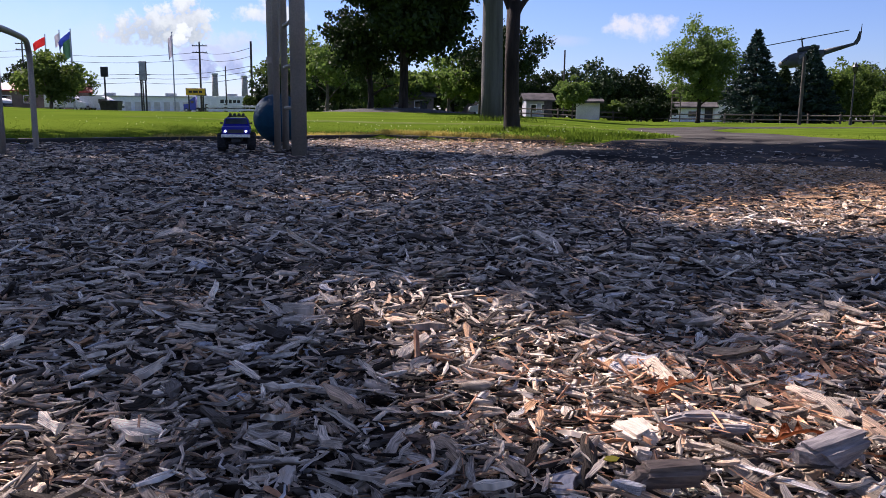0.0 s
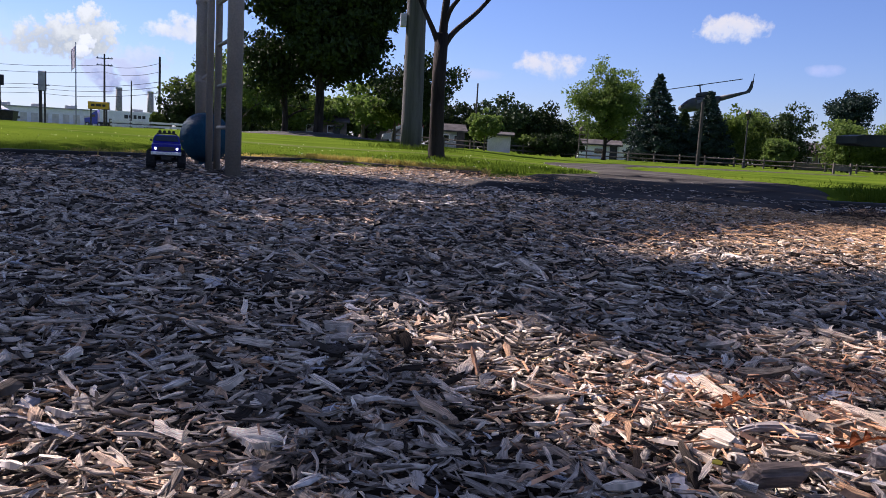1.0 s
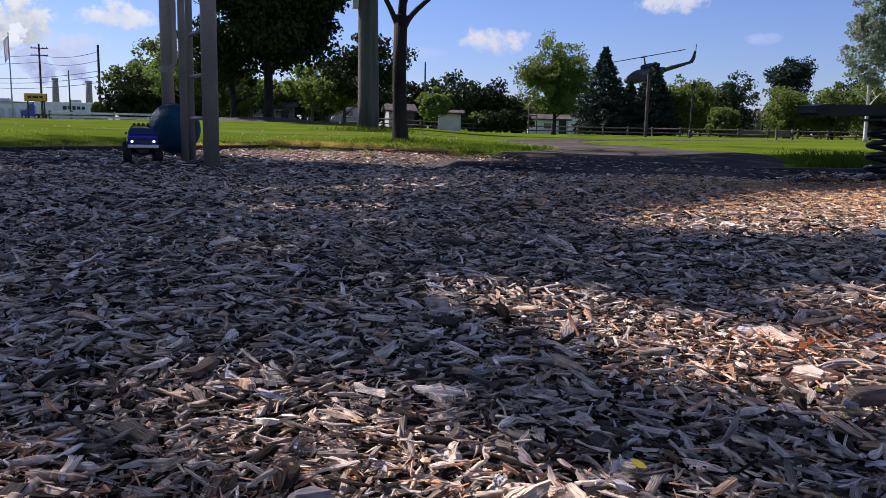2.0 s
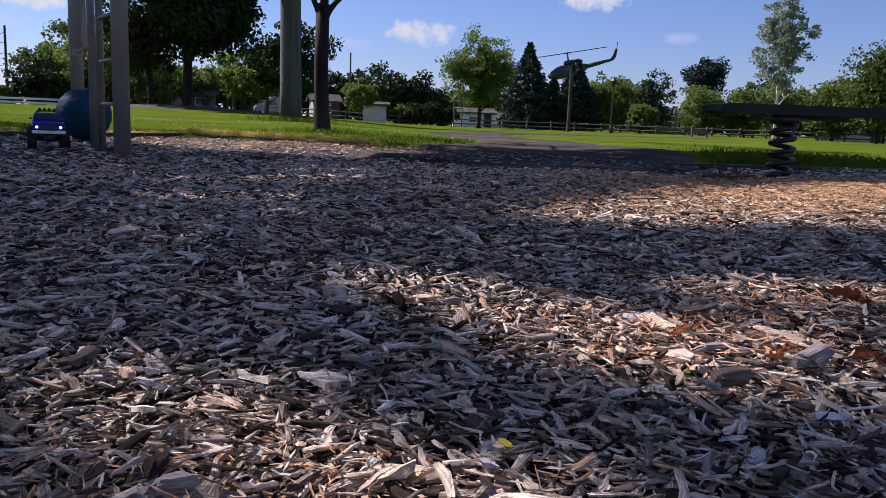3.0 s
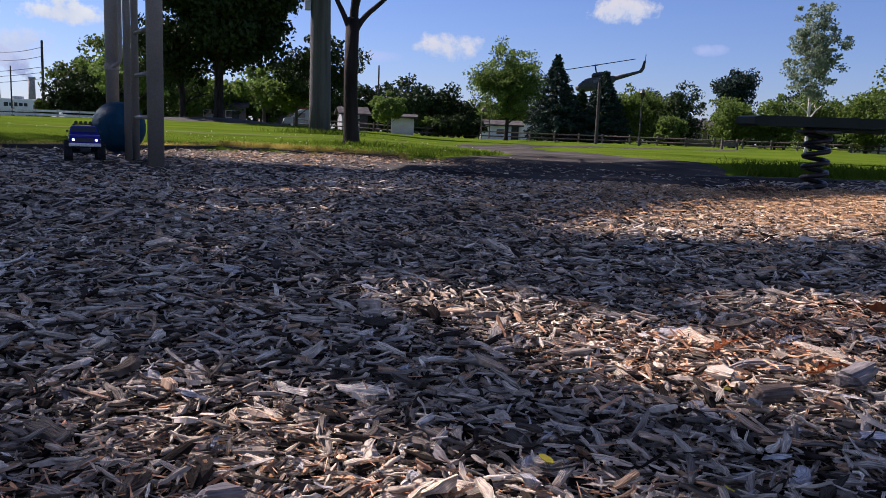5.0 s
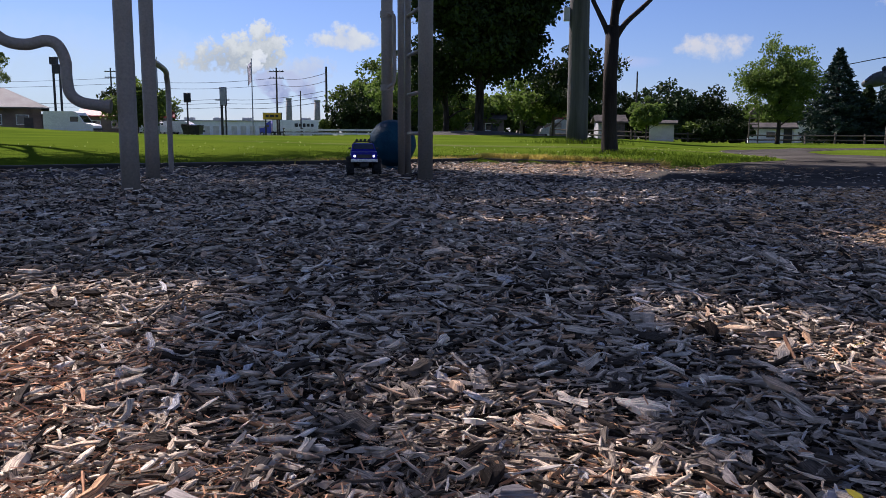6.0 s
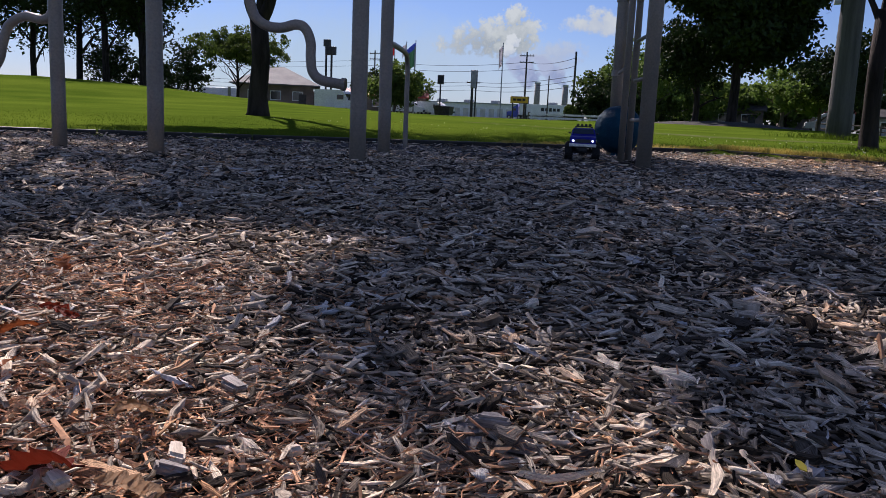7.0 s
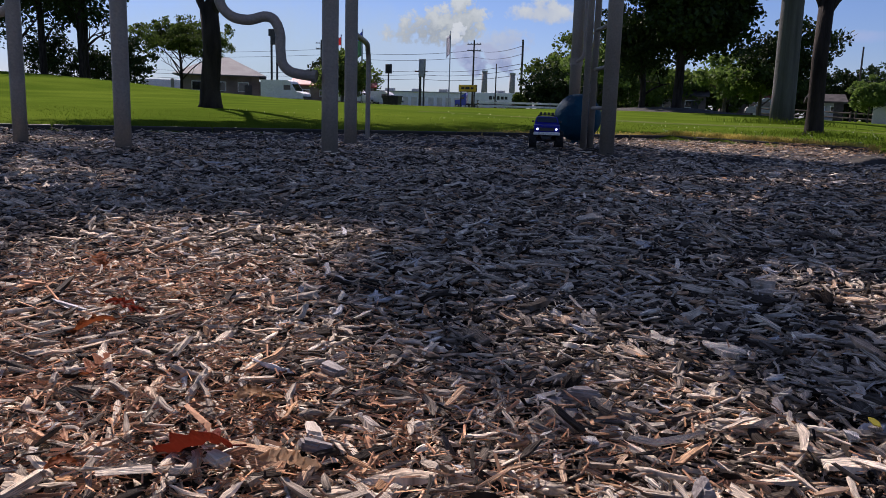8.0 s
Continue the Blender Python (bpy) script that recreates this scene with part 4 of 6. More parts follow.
# spring see-saw
saw = thing("spring_seesaw", pose(2.85, 3.57, -0.038), "dark green plank see-saw on a black coil spring", "seesaw")
along = Matrix.Rotation(radians(-1.5), 4, "Z")
part("plank", plate([(-0.485, 0.422), (-0.45, 0.412), (1.14, 0.428), (1.18, 0.440), (1.18, 0.478), (1.15, 0.487), (-0.44, 0.470), (-0.485, 0.460)], 1, -0.09, 0.09, 0.006), SEESAW, saw).matrix_basis = along
part("under_beam", box((0.18, 0, 0.404), (0.50, 0.064, 0.024), 0.006), SEESAW, saw).matrix_basis = along
coil = [(0.066 * math.cos(6.28319 * t), 0.066 * math.sin(6.28319 * t), 0.030 + 0.0655 * t) for t in np.linspace(0, 5.45, 118)]
part("coil_spring", tube(coil, 0.0150, 8), SPRING, saw, smooth=True)
part("top_plate", box((0, 0, 0.392), (0.17, 0.17, 0.016), 0.004), SPRING, saw)
part("anchor_loop", tube(smooth_line([(-0.20, -0.06, 0.01), (-0.16, -0.08, 0.06), (-0.10, -0.09, 0.075), (-0.04, -0.09, 0.04)], 5), 0.011, 8), SPRING, saw)
part("base_plate", box((0, 0, 0.022), (0.22, 0.22, 0.02), 0.005), SPRING, saw)
for sx, sy in ((-0.09, -0.09), (0.09, -0.09), (-0.09, 0.09), (0.09, 0.09)):
    part("bolt", tube([(sx, sy, 0.03), (sx, sy, 0.045)], 0.012, 6), STEEL, saw)

# ---- radio-controlled pickup ----
car = thing("toy_truck", pose(-1.40, 5.25, 0.002, 0, 0, 191) @ Matrix.Scale(0.9, 4), "blue radio-controlled model pickup truck on the mulch", "toy truck")


def arc(cy, cz, r, a0, a1, n=8):
    return [(cy + r * math.cos(radians(a0 + (a1 - a0) * k / n)), cz + r * math.sin(radians(a0 + (a1 - a0) * k / n))) for k in range(n + 1)]


side = [(0.270, 0.105), *arc(0.178, 0.085, 0.082, 15, 165), (0.09, 0.098), (-0.09, 0.098), *arc(-0.178, 0.085, 0.082, 15, 165), (-0.285, 0.105), (-0.292, 0.176), (-0.285, 0.184), (0.10, 0.188), (0.255, 0.182), (0.272, 0.172)]
part("body", plate(side, 0, -0.098, 0.098, 0.004), TRUCK_BLUE, car)
cab = loft([[(sx * w, yy, zz) for sx, yy in ((-1, a), (1, a), (1, b), (-1, b))] for w, a, b, zz in ((0.096, -0.075, 0.105, 0.186), (0.094, -0.072, 0.098, 0.200), (0.082, -0.060, 0.050, 0.244), (0.070, -0.050, 0.035, 0.249))])
bmesh.ops.bevel(cab, geom=list(cab.edges), offset=0.003, segments=2, affect="EDGES")
part("cab", cab, TRUCK_BLUE, car)
part("windscreen", loft([[(-0.083, 0.0995, 0.203), (0.083, 0.0995, 0.203), (0.083, 0.094, 0.203), (-0.083, 0.094, 0.203)], [(-0.074, 0.0575, 0.240), (0.074, 0.0575, 0.240), (0.074, 0.052, 0.240), (-0.074, 0.052, 0.240)]]), GLASS_DARK, car)
for s in (-1, 1):
    part("side_window", loft([[(s * 0.0955, -0.05, 0.203), (s * 0.0955, 0.085, 0.203), (s * 0.091, 0.085, 0.203), (s * 0.091, -0.05, 0.203)], [(s * 0.0855, -0.045, 0.238), (s * 0.0855, 0.048, 0.238), (s * 0.081, 0.048, 0.238), (s * 0.081, -0.045, 0.238)]]), GLASS_DARK, car)
    part("headlight", tube([(s * 0.073, 0.268, 0.152), (s * 0.073, 0.277, 0.152)], 0.0095, 16), HEADLIGHT, car, "lit white headlight")
    part("tail_light", box((s * 0.084, -0.292, 0.155), (0.018, 0.006, 0.035), 0.002), ROOF_RED, car)
    part("mirror", box((s * 0.108, 0.075, 0.208), (0.018, 0.008, 0.014), 0.003), DARK, car)
    part("side_trim", box((s * 0.0995, 0.0, 0.158), (0.003, 0.54, 0.006), 0.001), TRIM, car)
    part("roll_bar", tube(smooth_line([(s * 0.07, -0.24, 0.185), (s * 0.068, -0.12, 0.238), (s * 0.062, -0.085, 0.252)], 4), 0.005, 8), DARK, car)
part("roll_hoop", tube(smooth_line([(-0.075, -0.088, 0.185), (-0.070, -0.086, 0.245), (-0.050, -0.085, 0.258), (0.050, -0.085, 0.258), (0.070, -0.086, 0.245), (0.075, -0.088, 0.185)], 4), 0.005, 8), DARK, car)
for k in range(4):
    x = -0.048 + 0.032 * k
    part("roof_lamp", tube([(x, -0.080, 0.270), (x, -0.064, 0.270)], 0.0115, 12), DARK, car)
part("grille", box((0, 0.272, 0.151), (0.115, 0.008, 0.026), 0.002), DARK, car)
part("front_bumper", box((0, 0.285, 0.118), (0.205, 0.018, 0.024), 0.004), TRIM, car, "silver bumper")
part("rear_bumper", box((0, -0.298, 0.118), (0.19, 0.014, 0.02), 0.003), TRIM, car, "silver bumper")
part("bed_cover", box((0, -0.185, 0.186), (0.16, 0.18, 0.004), 0.001), DARK, car)
part("chassis", box((0, 0, 0.085), (0.07, 0.5, 0.03), 0.006), DARK, car)
for y in (0.178, -0.178):
    part("axle", tube([(-0.10, y, 0.066), (-0.02, y, 0.066), (0, y, 0.066), (0.02, y, 0.066), (0.10, y, 0.066)], [0.010, 0.012, 0.024, 0.012, 0.010], 10), DARK, car)
    for s in (-1, 1):
        part("shock", tube([(s * 0.06, y, 0.075), (s * 0.055, y * 0.92, 0.15)], 0.009, 8), DARK, car)
        wheel(0.067, 0.058, 0.032, car, s * 0.105, y, (RUBBER, TRIM), knobs=26)

# ---- poles and mound by the playground ----
up = thing("utility_pole", at_ground(1.22, 16.0), "thick weathered timber utility pole in the grass", "utility pole")
part("pole", tube([(0, 0, -0.2), (0, 0, 0.6), (-0.02, 0, 3.5), (-0.05, 0, 9.0)], [0.22, 0.213, 0.19, 0.15], 28), POLE_WOOD, up, smooth=True)
part("meter_box", box((-0.27, -0.02, 2.55), (0.12, 0.14, 0.26), 0.012), STEEL, up, "grey metal box")
part("cross_arm", box((0, -0.2, 8.4), (2.4, 0.1, 0.12), 0.01), POLE_WOOD, up)

# ---- split-rail fence ----
fence = thing("rail_fence", pose(0, 0, 0), "weathered split-rail timber fence along the park", "fence", kind="")
corners = [(6, 92), (20.6, 88), (42.4, 88), (60, 80), (75.2, 72), (90, 62)]
for (ax, ay), (bx, by) in zip(corners, corners[1:]):
    n = max(2, round(math.hypot(bx - ax, by - ay) / 3.0))
    for k in range(n):
        x, y = ax + (bx - ax) * k / n, ay + (by - ay) * k / n
        x2, y2 = ax + (bx - ax) * (k + 1) / n, ay + (by - ay) * (k + 1) / n
        z, z2 = ground_z(x, y), ground_z(x2, y2)
        part("fence_post", box((x, y, z + 0.5), (0.16, 0.16, 1.2), 0.02), RAIL_WOOD, fence)
        for h in (0.38, 0.88):
            part("rail", tube([(x, y, z + h), ((x + x2) / 2, (y + y2) / 2, (z + z2) / 2 + h - 0.02), (x2, y2, z2 + h)], 0.075, 6), RAIL_WOOD, fence)
guard = thing("guard_rail", pose(0, 0, 0), "white-painted timber guard rail by the street", "fence")
for k in range(6):
    x, y = -20.5 + 1.75 * k, 75.0
    z = ground_z(x, y)
    part("guard_post", box((x, y, z + 0.3), (0.2, 0.2, 0.85), 0.02), RAIL_WOOD, guard)
    if k < 5:
        for h in (0.22, 0.55):
            part("guard_board", box((x + 0.875, y - 0.12, z + h), (1.72, 0.06, 0.18), 0.01), WHITE_PAINT, guard)


# ---- helicopter on its stand ----
heli = thing("helicopter", pose(64.9, 138, 10.3, 0, 0, -25) @ pose(0, 0, 0, 0, -10, 0), "olive drab military helicopter mounted on a pylon", "helicopter")


def oval(x, w, lo, hi, n=16, square=0.75):
    out = []
    for k in range(n):
        a = 6.28319 * k / n
        c, s = math.cos(a), math.sin(a)
        out.append((x, w * math.copysign(abs(c) ** square, c), (lo + hi) / 2 + (hi - lo) / 2 * math.copysign(abs(s) ** square, s)))
    return out


part("fuselage", loft([oval(-4.1, 0.25, -0.35, 0.1), oval(-3.8, 0.7, -0.7, 0.35), oval(-3.1, 1.1, -0.9, 0.75), oval(-2.3, 1.3, -1.0, 1.25), oval(-1.5, 1.35, -1.0, 1.45), oval(0.8, 1.35, -1.0, 1.45), oval(1.7, 1.1, -0.85, 1.40), oval(2.6, 0.6, -0.3, 1.25), oval(3.2, 0.45, 0.05, 1.15)]), OLIVE, heli, smooth=True)
part("engine_cowl", loft([oval(-0.9, 0.45, 1.35, 1.95), oval(-0.5, 0.6, 1.35, 2.2), oval(0.9, 0.6, 1.35, 2.25), oval(2.0, 0.4, 1.35, 2.1), oval(2.6, 0.28, 1.45, 2.0)]), OLIVE, heli, smooth=True)
part("tail_boom", loft([oval(2.9, 0.42, 0.15, 1.15), oval(5.5, 0.28, 0.55, 1.25), oval(8.0, 0.18, 0.95, 1.40)]), OLIVE, heli, smooth=True)
part("tail_fin", plate([(7.5, 1.2), (8.2, 0.95), (8.75, 1.6), (9.15, 3.0), (8.75, 3.05), (8.2, 1.9)], 1, -0.07, 0.07), OLIVE, heli)
part("stabiliser", box((6.0, 0, 0.95), (0.7, 2.8, 0.07), 0.02), OLIVE, heli)
part("windscreen", loft([oval(-3.55, 0.92, -0.25, 0.52, square=0.9), oval(-3.0, 1.13, -0.15, 0.85, square=0.9), oval(-2.35, 1.30, 0.0, 1.22, square=0.9)]), GLASS_DARK, heli, smooth=True)
for s in (-1, 1):
    part("cargo_door", box((0.1, s * 1.355, 0.15), (2.2, 0.05, 1.7), 0.02), OLIVE, heli)
    part("door_window", box((0.1, s * 1.385, 0.55), (1.7, 0.03, 0.65), 0.02), GLASS_DARK, heli)
    part("skid", tube(smooth_line([(-2.9, s * 1.25, -1.75), (-2.5, s * 1.25, -1.95), (0, s * 1.25, -1.98), (1.9, s * 1.25, -1.98)], 4), 0.07, 8), DARK, heli)
    for x in (-1.4, 0.9):
        part("skid_strut", tube([(x, s * 0.7, -0.95), (x, s * 1.25, -1.95)], 0.06, 8), DARK, heli)
part("rotor_mast", tube([(0, 0, 2.1), (0, 0, 3.6)], [0.16, 0.10], 10), DARK, heli)
part("rotor_hub", box((0, 0, 3.55), (1.1, 0.35, 0.22), 0.05), DARK, heli)
for s in (-1, 1):
    part("rotor_blade", plate([(s * 0.4, -0.20), (s * 1.2, -0.27), (s * 7.3, -0.27), (s * 7.3, 0.27), (s * 1.2, 0.27), (s * 0.4, 0.20)], 2, 3.52, 3.62), DARK, heli)
    part("stabiliser_bar", tube([(0, 0, 3.75), (0, s * 1.3, 3.75)], 0.04, 6), DARK, heli)
part("tail_rotor", box((9.0, -0.28, 2.95), (0.12, 0.05, 2.5), 0.02, Matrix.Rotation(radians(12), 4, "Y")), DARK, heli)
stand = thing("helicopter_stand", at_ground(64.9, 138), "tall steel pylon under a helicopter", "stand")
part("column", tube([(0, 0, -0.3), (0, 0, 9.6)], [0.45, 0.3], 12), DARK, stand)
part("base", box((0, 0, 0.2), (3, 3, 0.5), 0.05), CONCRETE, stand)


# ---- lamps, signs, poles, flags ----
def street_lamp(x, y, h, lantern, label):
    top = thing("street_lamp", at_ground(x, y), label, "street lamp", "park lamps")
    part("post", tube([(0, 0, -0.1), (0, 0, 0.6), (0, 0, 0.65), (0, 0, h)], [0.13, 0.12, 0.07, 0.06] if lantern else [0.14, 0.14, 0.14, 0.12], 12), DARK if lantern else POLE_DARK, top)
    if lantern:
        part("lantern", tube([(0, 0, h), (0, 0, h + 0.12), (0, 0, h + 0.5), (0, 0, h + 0.55)], [0.08, 0.15, 0.22, 0.24], 8), GLASS_DARK, top)
        part("lantern_cap", tube([(0, 0, h + 0.55), (0, 0, h + 0.72), (0, 0, h + 0.95)], [0.26, 0.15, 0.02], 8), DARK, top)
    return top


street_lamp(35.4, 66, 4.2, True, "black post-top lantern lamp on the lawn")
street_lamp(29.2, 62, 5.2, False, "plain dark timber post on the lawn")


def far_pole(x, y, h, arms, label, r=0.16, lean=0.0):
    top = thing("utility_pole", at_ground(x, y), label, "utility pole", "street utility poles")
    part("pole", tube([(0, 0, -0.3), (lean * h, 0, h)], [r, r * 0.7], 10), POLE_DARK, top)
    for k in range(arms):
        part("cross_arm", box((lean * h, 0.1, h - 0.6 - 1.0 * k), (2.3, 0.12, 0.14), 0.01), POLE_DARK, top)
        for s in (-1.0, -0.5, 0.5, 1.0):
            part("insulator", tube([(lean * h + s, 0.1, h - 0.53 - k), (lean * h + s, 0.1, h - 0.36 - k)], 0.05, 6), STEEL, top)
    return top


far_pole(-34.8, 125, 10.6, 2, "tall dark timber utility pole with crossarms", 0.17)
far_pole(-37.1, 150, 8.4, 0, "plain dark timber utility pole", 0.14)
far_pole(-21.6, 100, 8.6, 0, "dark timber pole beside a tree", 0.17)
far_pole(-69, 140, 11.8, 2, "dark timber utility pole with crossarms", 0.18)
far_pole(-44.0, 126, 6.2, 1, "short dark utility pole with crossarm", 0.12)
far_pole(20.5, 120, 9.9, 0, "dark timber utility pole behind trees", 0.16)


def wire(a, b, sag, label="black overhead wire between poles"):
    line = [Vector(a).lerp(Vector(b), t) - Vector((0, 0, sag * 4 * t * (1 - t))) for t in np.linspace(0, 1, 14)]
    tagged(part("overhead_wire", tube(line, 0.035, 4), DARK), label, "wire", "overhead wires")


for z in (9.4, 8.4):
    wire((-69, 140, z + 1.0), (-34.8, 125, z), 0.8)
    wire((-34.8, 125, z), (-21.6, 100, z - 1.2), 0.5)
    wire((-69, 140, z + 1.0), (-150, 150, z + 1.5), 0.8)
for z in (6.3, 5.7, 5.0):
    wire((-120, 118, z), (-44, 126, z - 0.2), 1.0)
    wire((-44, 126, z - 0.2), (-21.6, 100, z - 0.3), 0.5)


def flag_pole(x, y, h, material, label, fw=1.9, fh=1.2, way=-1, droop=0.35):
    top = thing("flagpole", at_ground(x, y), label, "flagpole", "flagpoles")
    part("pole", tube([(0, 0, -0.2), (0, 0, h)], [0.09, 0.05], 8), STEEL, top)
    part("finial", tube([(0, 0, h), (0, 0, h + 0.14)], [0.09, 0.04], 8), STEEL, top)
    if material:
        v = [(way * fw * u, 0.18 * math.sin(u * 6 + w) * u, h - 0.15 - fh * w - droop * fw * u * (0.6 + 0.4 * u)) for u in np.linspace(0, 1, 9) for w in np.linspace(0, 1, 6)]
        bm = bmesh.new()
        vs = [bm.verts.new(p) for p in v]
        for i in range(8):
            for j in range(5):
                bm.faces.new((vs[i * 6 + j], vs[i * 6 + j + 1], vs[i * 6 + j + 7], vs[i * 6 + j + 6]))
        bmesh.ops.solidify(bm, geom=list(bm.faces), thickness=0.02)
        part("flag", bm, material, top)
    return top


flag_pole(-46.5, 100, 9.0, FLAG_RED, "tall flagpole flying a red flag", 1.5, 1.0, -1, 0.6)
flag_pole(-45.2, 101, 9.6, FLAG_PALE, "tall flagpole flying a pale flag", 0.6, 1.5, -1, 0.9)
flag_pole(-43.4, 100, 9.7, FLAG_BLUE, "tall flagpole flying a blue flag", 1.5, 1.0, -1, 0.9)
flag_pole(-42.2, 97, 8.6, FLAG_GREEN, "flagpole with a hanging green flag", 0.9, 2.2, -1, 0.9)
flag_pole(-29.6, 95, 9.0, FLAG_PALE, "tall pale flagpole with its flag hanging slack", 0.5, 2.4, -1, 1.4)


def sign(x, y, h, w, tall, legs, material, label, depth=0.35, z0=None):
    top = thing("road_sign", at_ground(x, y), label, "sign", "street signs")
    for s in ([0] if legs == 1 else [-0.38 * w, 0.38 * w]):
        part("leg", tube([(s, 0, -0.2), (s, 0, h - tall * (1 if legs == 1 else 0.15))], 0.11, 8), DARK, top)
    part("panel", box((0, 0, h - tall / 2), (w, depth, tall), 0.04), material, top)
    part("panel_frame", box((0, 0.03, h - tall / 2), (w + 0.12, depth * 0.7, tall + 0.12), 0.03), DARK, top)
    return top


sign(-39.6, 100, 5.3, 0.75, 1.1, 1, DARK, "dark sign box on a single post")
sign(-34.9, 100, 6.0, 0.75, 2.2, 2, STEEL, "narrow tall sign on two dark posts")
yellow = sign(-34.2, 120, 3.4, 2.8, 0.95, 2, YELLOW, "yellow roadside sign with dark lettering on posts")
for k, w in enumerate((0.5, 0.7, 0.45)):
    part("letter_bar", box((-0.75 + 0.75 * k, -0.20, 2.95), (w, 0.03, 0.32), 0.01), DARK, yellow, "dark bar of lettering")
high = thing("road_sign", at_ground(-59.4, 105), "tall business sign on two posts", "sign", "street signs")
for s in (-0.45, 0.45):
    part("leg", tube([(s, 0, -0.2), (s, 0, 8.3)], 0.16, 8), DARK, high)
part("panel", box((0.3, 0, 8.7), (1.6, 0.6, 1.2), 0.05), DARK, high)
part("top_panel", box((-0.3, 0, 9.8), (1.0, 0.6, 1.0), 0.05), DARK, high)


# ---- buildings ----
def house(name, x, y, turn, w, d, h, rise, wall, roof, label, category, windows=2, hip=False, door=True, eave=0.4, front_gable=False):
    top = thing(name, at_ground(x, y, turn, -0.1), label, category, "")
    part("wall", box((0, 0, h / 2), (w, d, h), 0.02), wall, top)
    e = eave
    if hip:
        sec = [[(-w / 2 - e, -d / 2 - e, h), (w / 2 + e, -d / 2 - e, h), (w / 2 + e, d / 2 + e, h), (-w / 2 - e, d / 2 + e, h)],
               [(-w / 2 - e, -d / 2 - e, h + 0.15), (w / 2 + e, -d / 2 - e, h + 0.15), (w / 2 + e, d / 2 + e, h + 0.15), (-w / 2 - e, d / 2 + e, h + 0.15)],
               [(-w * 0.10, -0.05, h + rise), (w * 0.10, -0.05, h + rise), (w * 0.10, 0.05, h + rise), (-w * 0.10, 0.05, h + rise)]]
        part("roof", loft(sec), roof, top)
    elif front_gable:
        part("roof", plate([(-w / 2 - e, h - 0.1), (0, h + rise), (w / 2 + e, h - 0.1), (w / 2 + e, h + 0.1), (0, h + rise + 0.22), (-w / 2 - e, h + 0.1)], 1, -d / 2 - e, d / 2 + e), roof, top)
        part("gable", plate([(-w / 2, h), (w / 2, h), (0, h + rise)], 1, -d / 2, d / 2), wall, top)
    else:
        part("roof", plate([(-d / 2 - e, h - 0.1), (0, h + rise), (d / 2 + e, h - 0.1), (d / 2 + e, h + 0.1), (0, h + rise + 0.22), (-d / 2 - e, h + 0.1)], 0, -w / 2 - e, w / 2 + e), roof, top)
        part("gable", plate([(-d / 2, h), (d / 2, h), (0, h + rise)], 0, -w / 2, w / 2), wall, top)
    for k in range(windows):
        cx = -w / 2 + w * (k + 0.7) / (windows + 0.4)
        win = part("window", box((cx, -d / 2 - 0.02, h * 0.58), (min(1.2, w * 0.2), 0.06, h * 0.34), 0.01), GLASS_DARK, top)
        part("window_frame", box((cx, -d / 2 - 0.015, h * 0.58), (min(1.2, w * 0.2) + 0.16, 0.04, h * 0.34 + 0.16), 0.01), WHITE_PAINT, win)
    if door:
        part("door", box((w * 0.36, -d / 2 - 0.03, 1.0), (0.95, 0.07, 2.0), 0.01), DARK, top)
    return top


house("shed", 18.4, 91, -12, 2.6, 5, 2.0, 0.22, CREAM, ROOF_DARK, "pale cream garden shed with a low roof", "shed", 0, door=False)
house("shed", 13.2, 96, 0, 3.0, 4, 2.0, 0.7, GREY_WALL, ROOF_DARK, "grey shed behind a fence", "shed", 2)
house("garage", 33.6, 101, -14, 5.2, 5, 1.9, 0.5, WHITE_PAINT, ROOF_DARK, "low white garage with a shingle roof", "garage", 1)
house("house", 42.0, 111, -20, 4.0, 6, 2.0, 1.4, WHITE_PAINT, ROOF_DARK, "small white gabled house among trees", "house", 1, front_gable=True)
house("house", 46.5, 112, -20, 7, 6, 2.2, 0.7, CREAM, ROOF_DARK, "low pale house behind spruces", "house", 2)
house("house", 69.0, 110, -30, 7.0, 7, 2.6, 1.3, BRICK_WALL, ROOF_DARK, "brown house behind the fence", "house", 3)
house("house", 84, 88, -45, 8.0, 7, 2.4, 1.5, WHITE_PAINT, ROOF_DARK, "white house among the trees", "house", 2)
house("house", 7.5, 122, 0, 9, 7, 2.7, 1.4, BRICK_WALL, ROOF_RED, "brick house with a reddish roof", "house", 3)
house("house", -4, 118, 0, 10, 7, 2.6, 1.3, BRICK_WALL, ROOF_DARK, "brown house beyond the park trees", "house", 3)

pav = house("pavilion", -59.2, 91, 30, 9.4, 8.8, 3.0, 2.5, BRICK_WALL, ROOF_METAL, "park building with a pale metal hip roof", "pavilion", 3, hip=True, eave=0.9)
part("annexe", box((6.4, 0.5, 1.25), (3.4, 5.5, 2.5), 0.03), BRICK_WALL, pav)
part("annexe_roof", loft([[(5.3, -2.8, 2.5), (9.0, -2.8, 2.3), (9.0, 3.8, 2.3), (5.3, 3.8, 2.5)], [(5.3, -2.8, 2.75), (9.0, -2.8, 2.45), (9.0, 3.8, 2.45), (5.3, 3.8, 2.75)]]), ROOF_DARK, pav)
for sx in (-5.6, 5.6):
    part("column", box((sx, -5.2, 1.25), (0.35, 0.35, 2.5), 0.02), CONCRETE, pav)

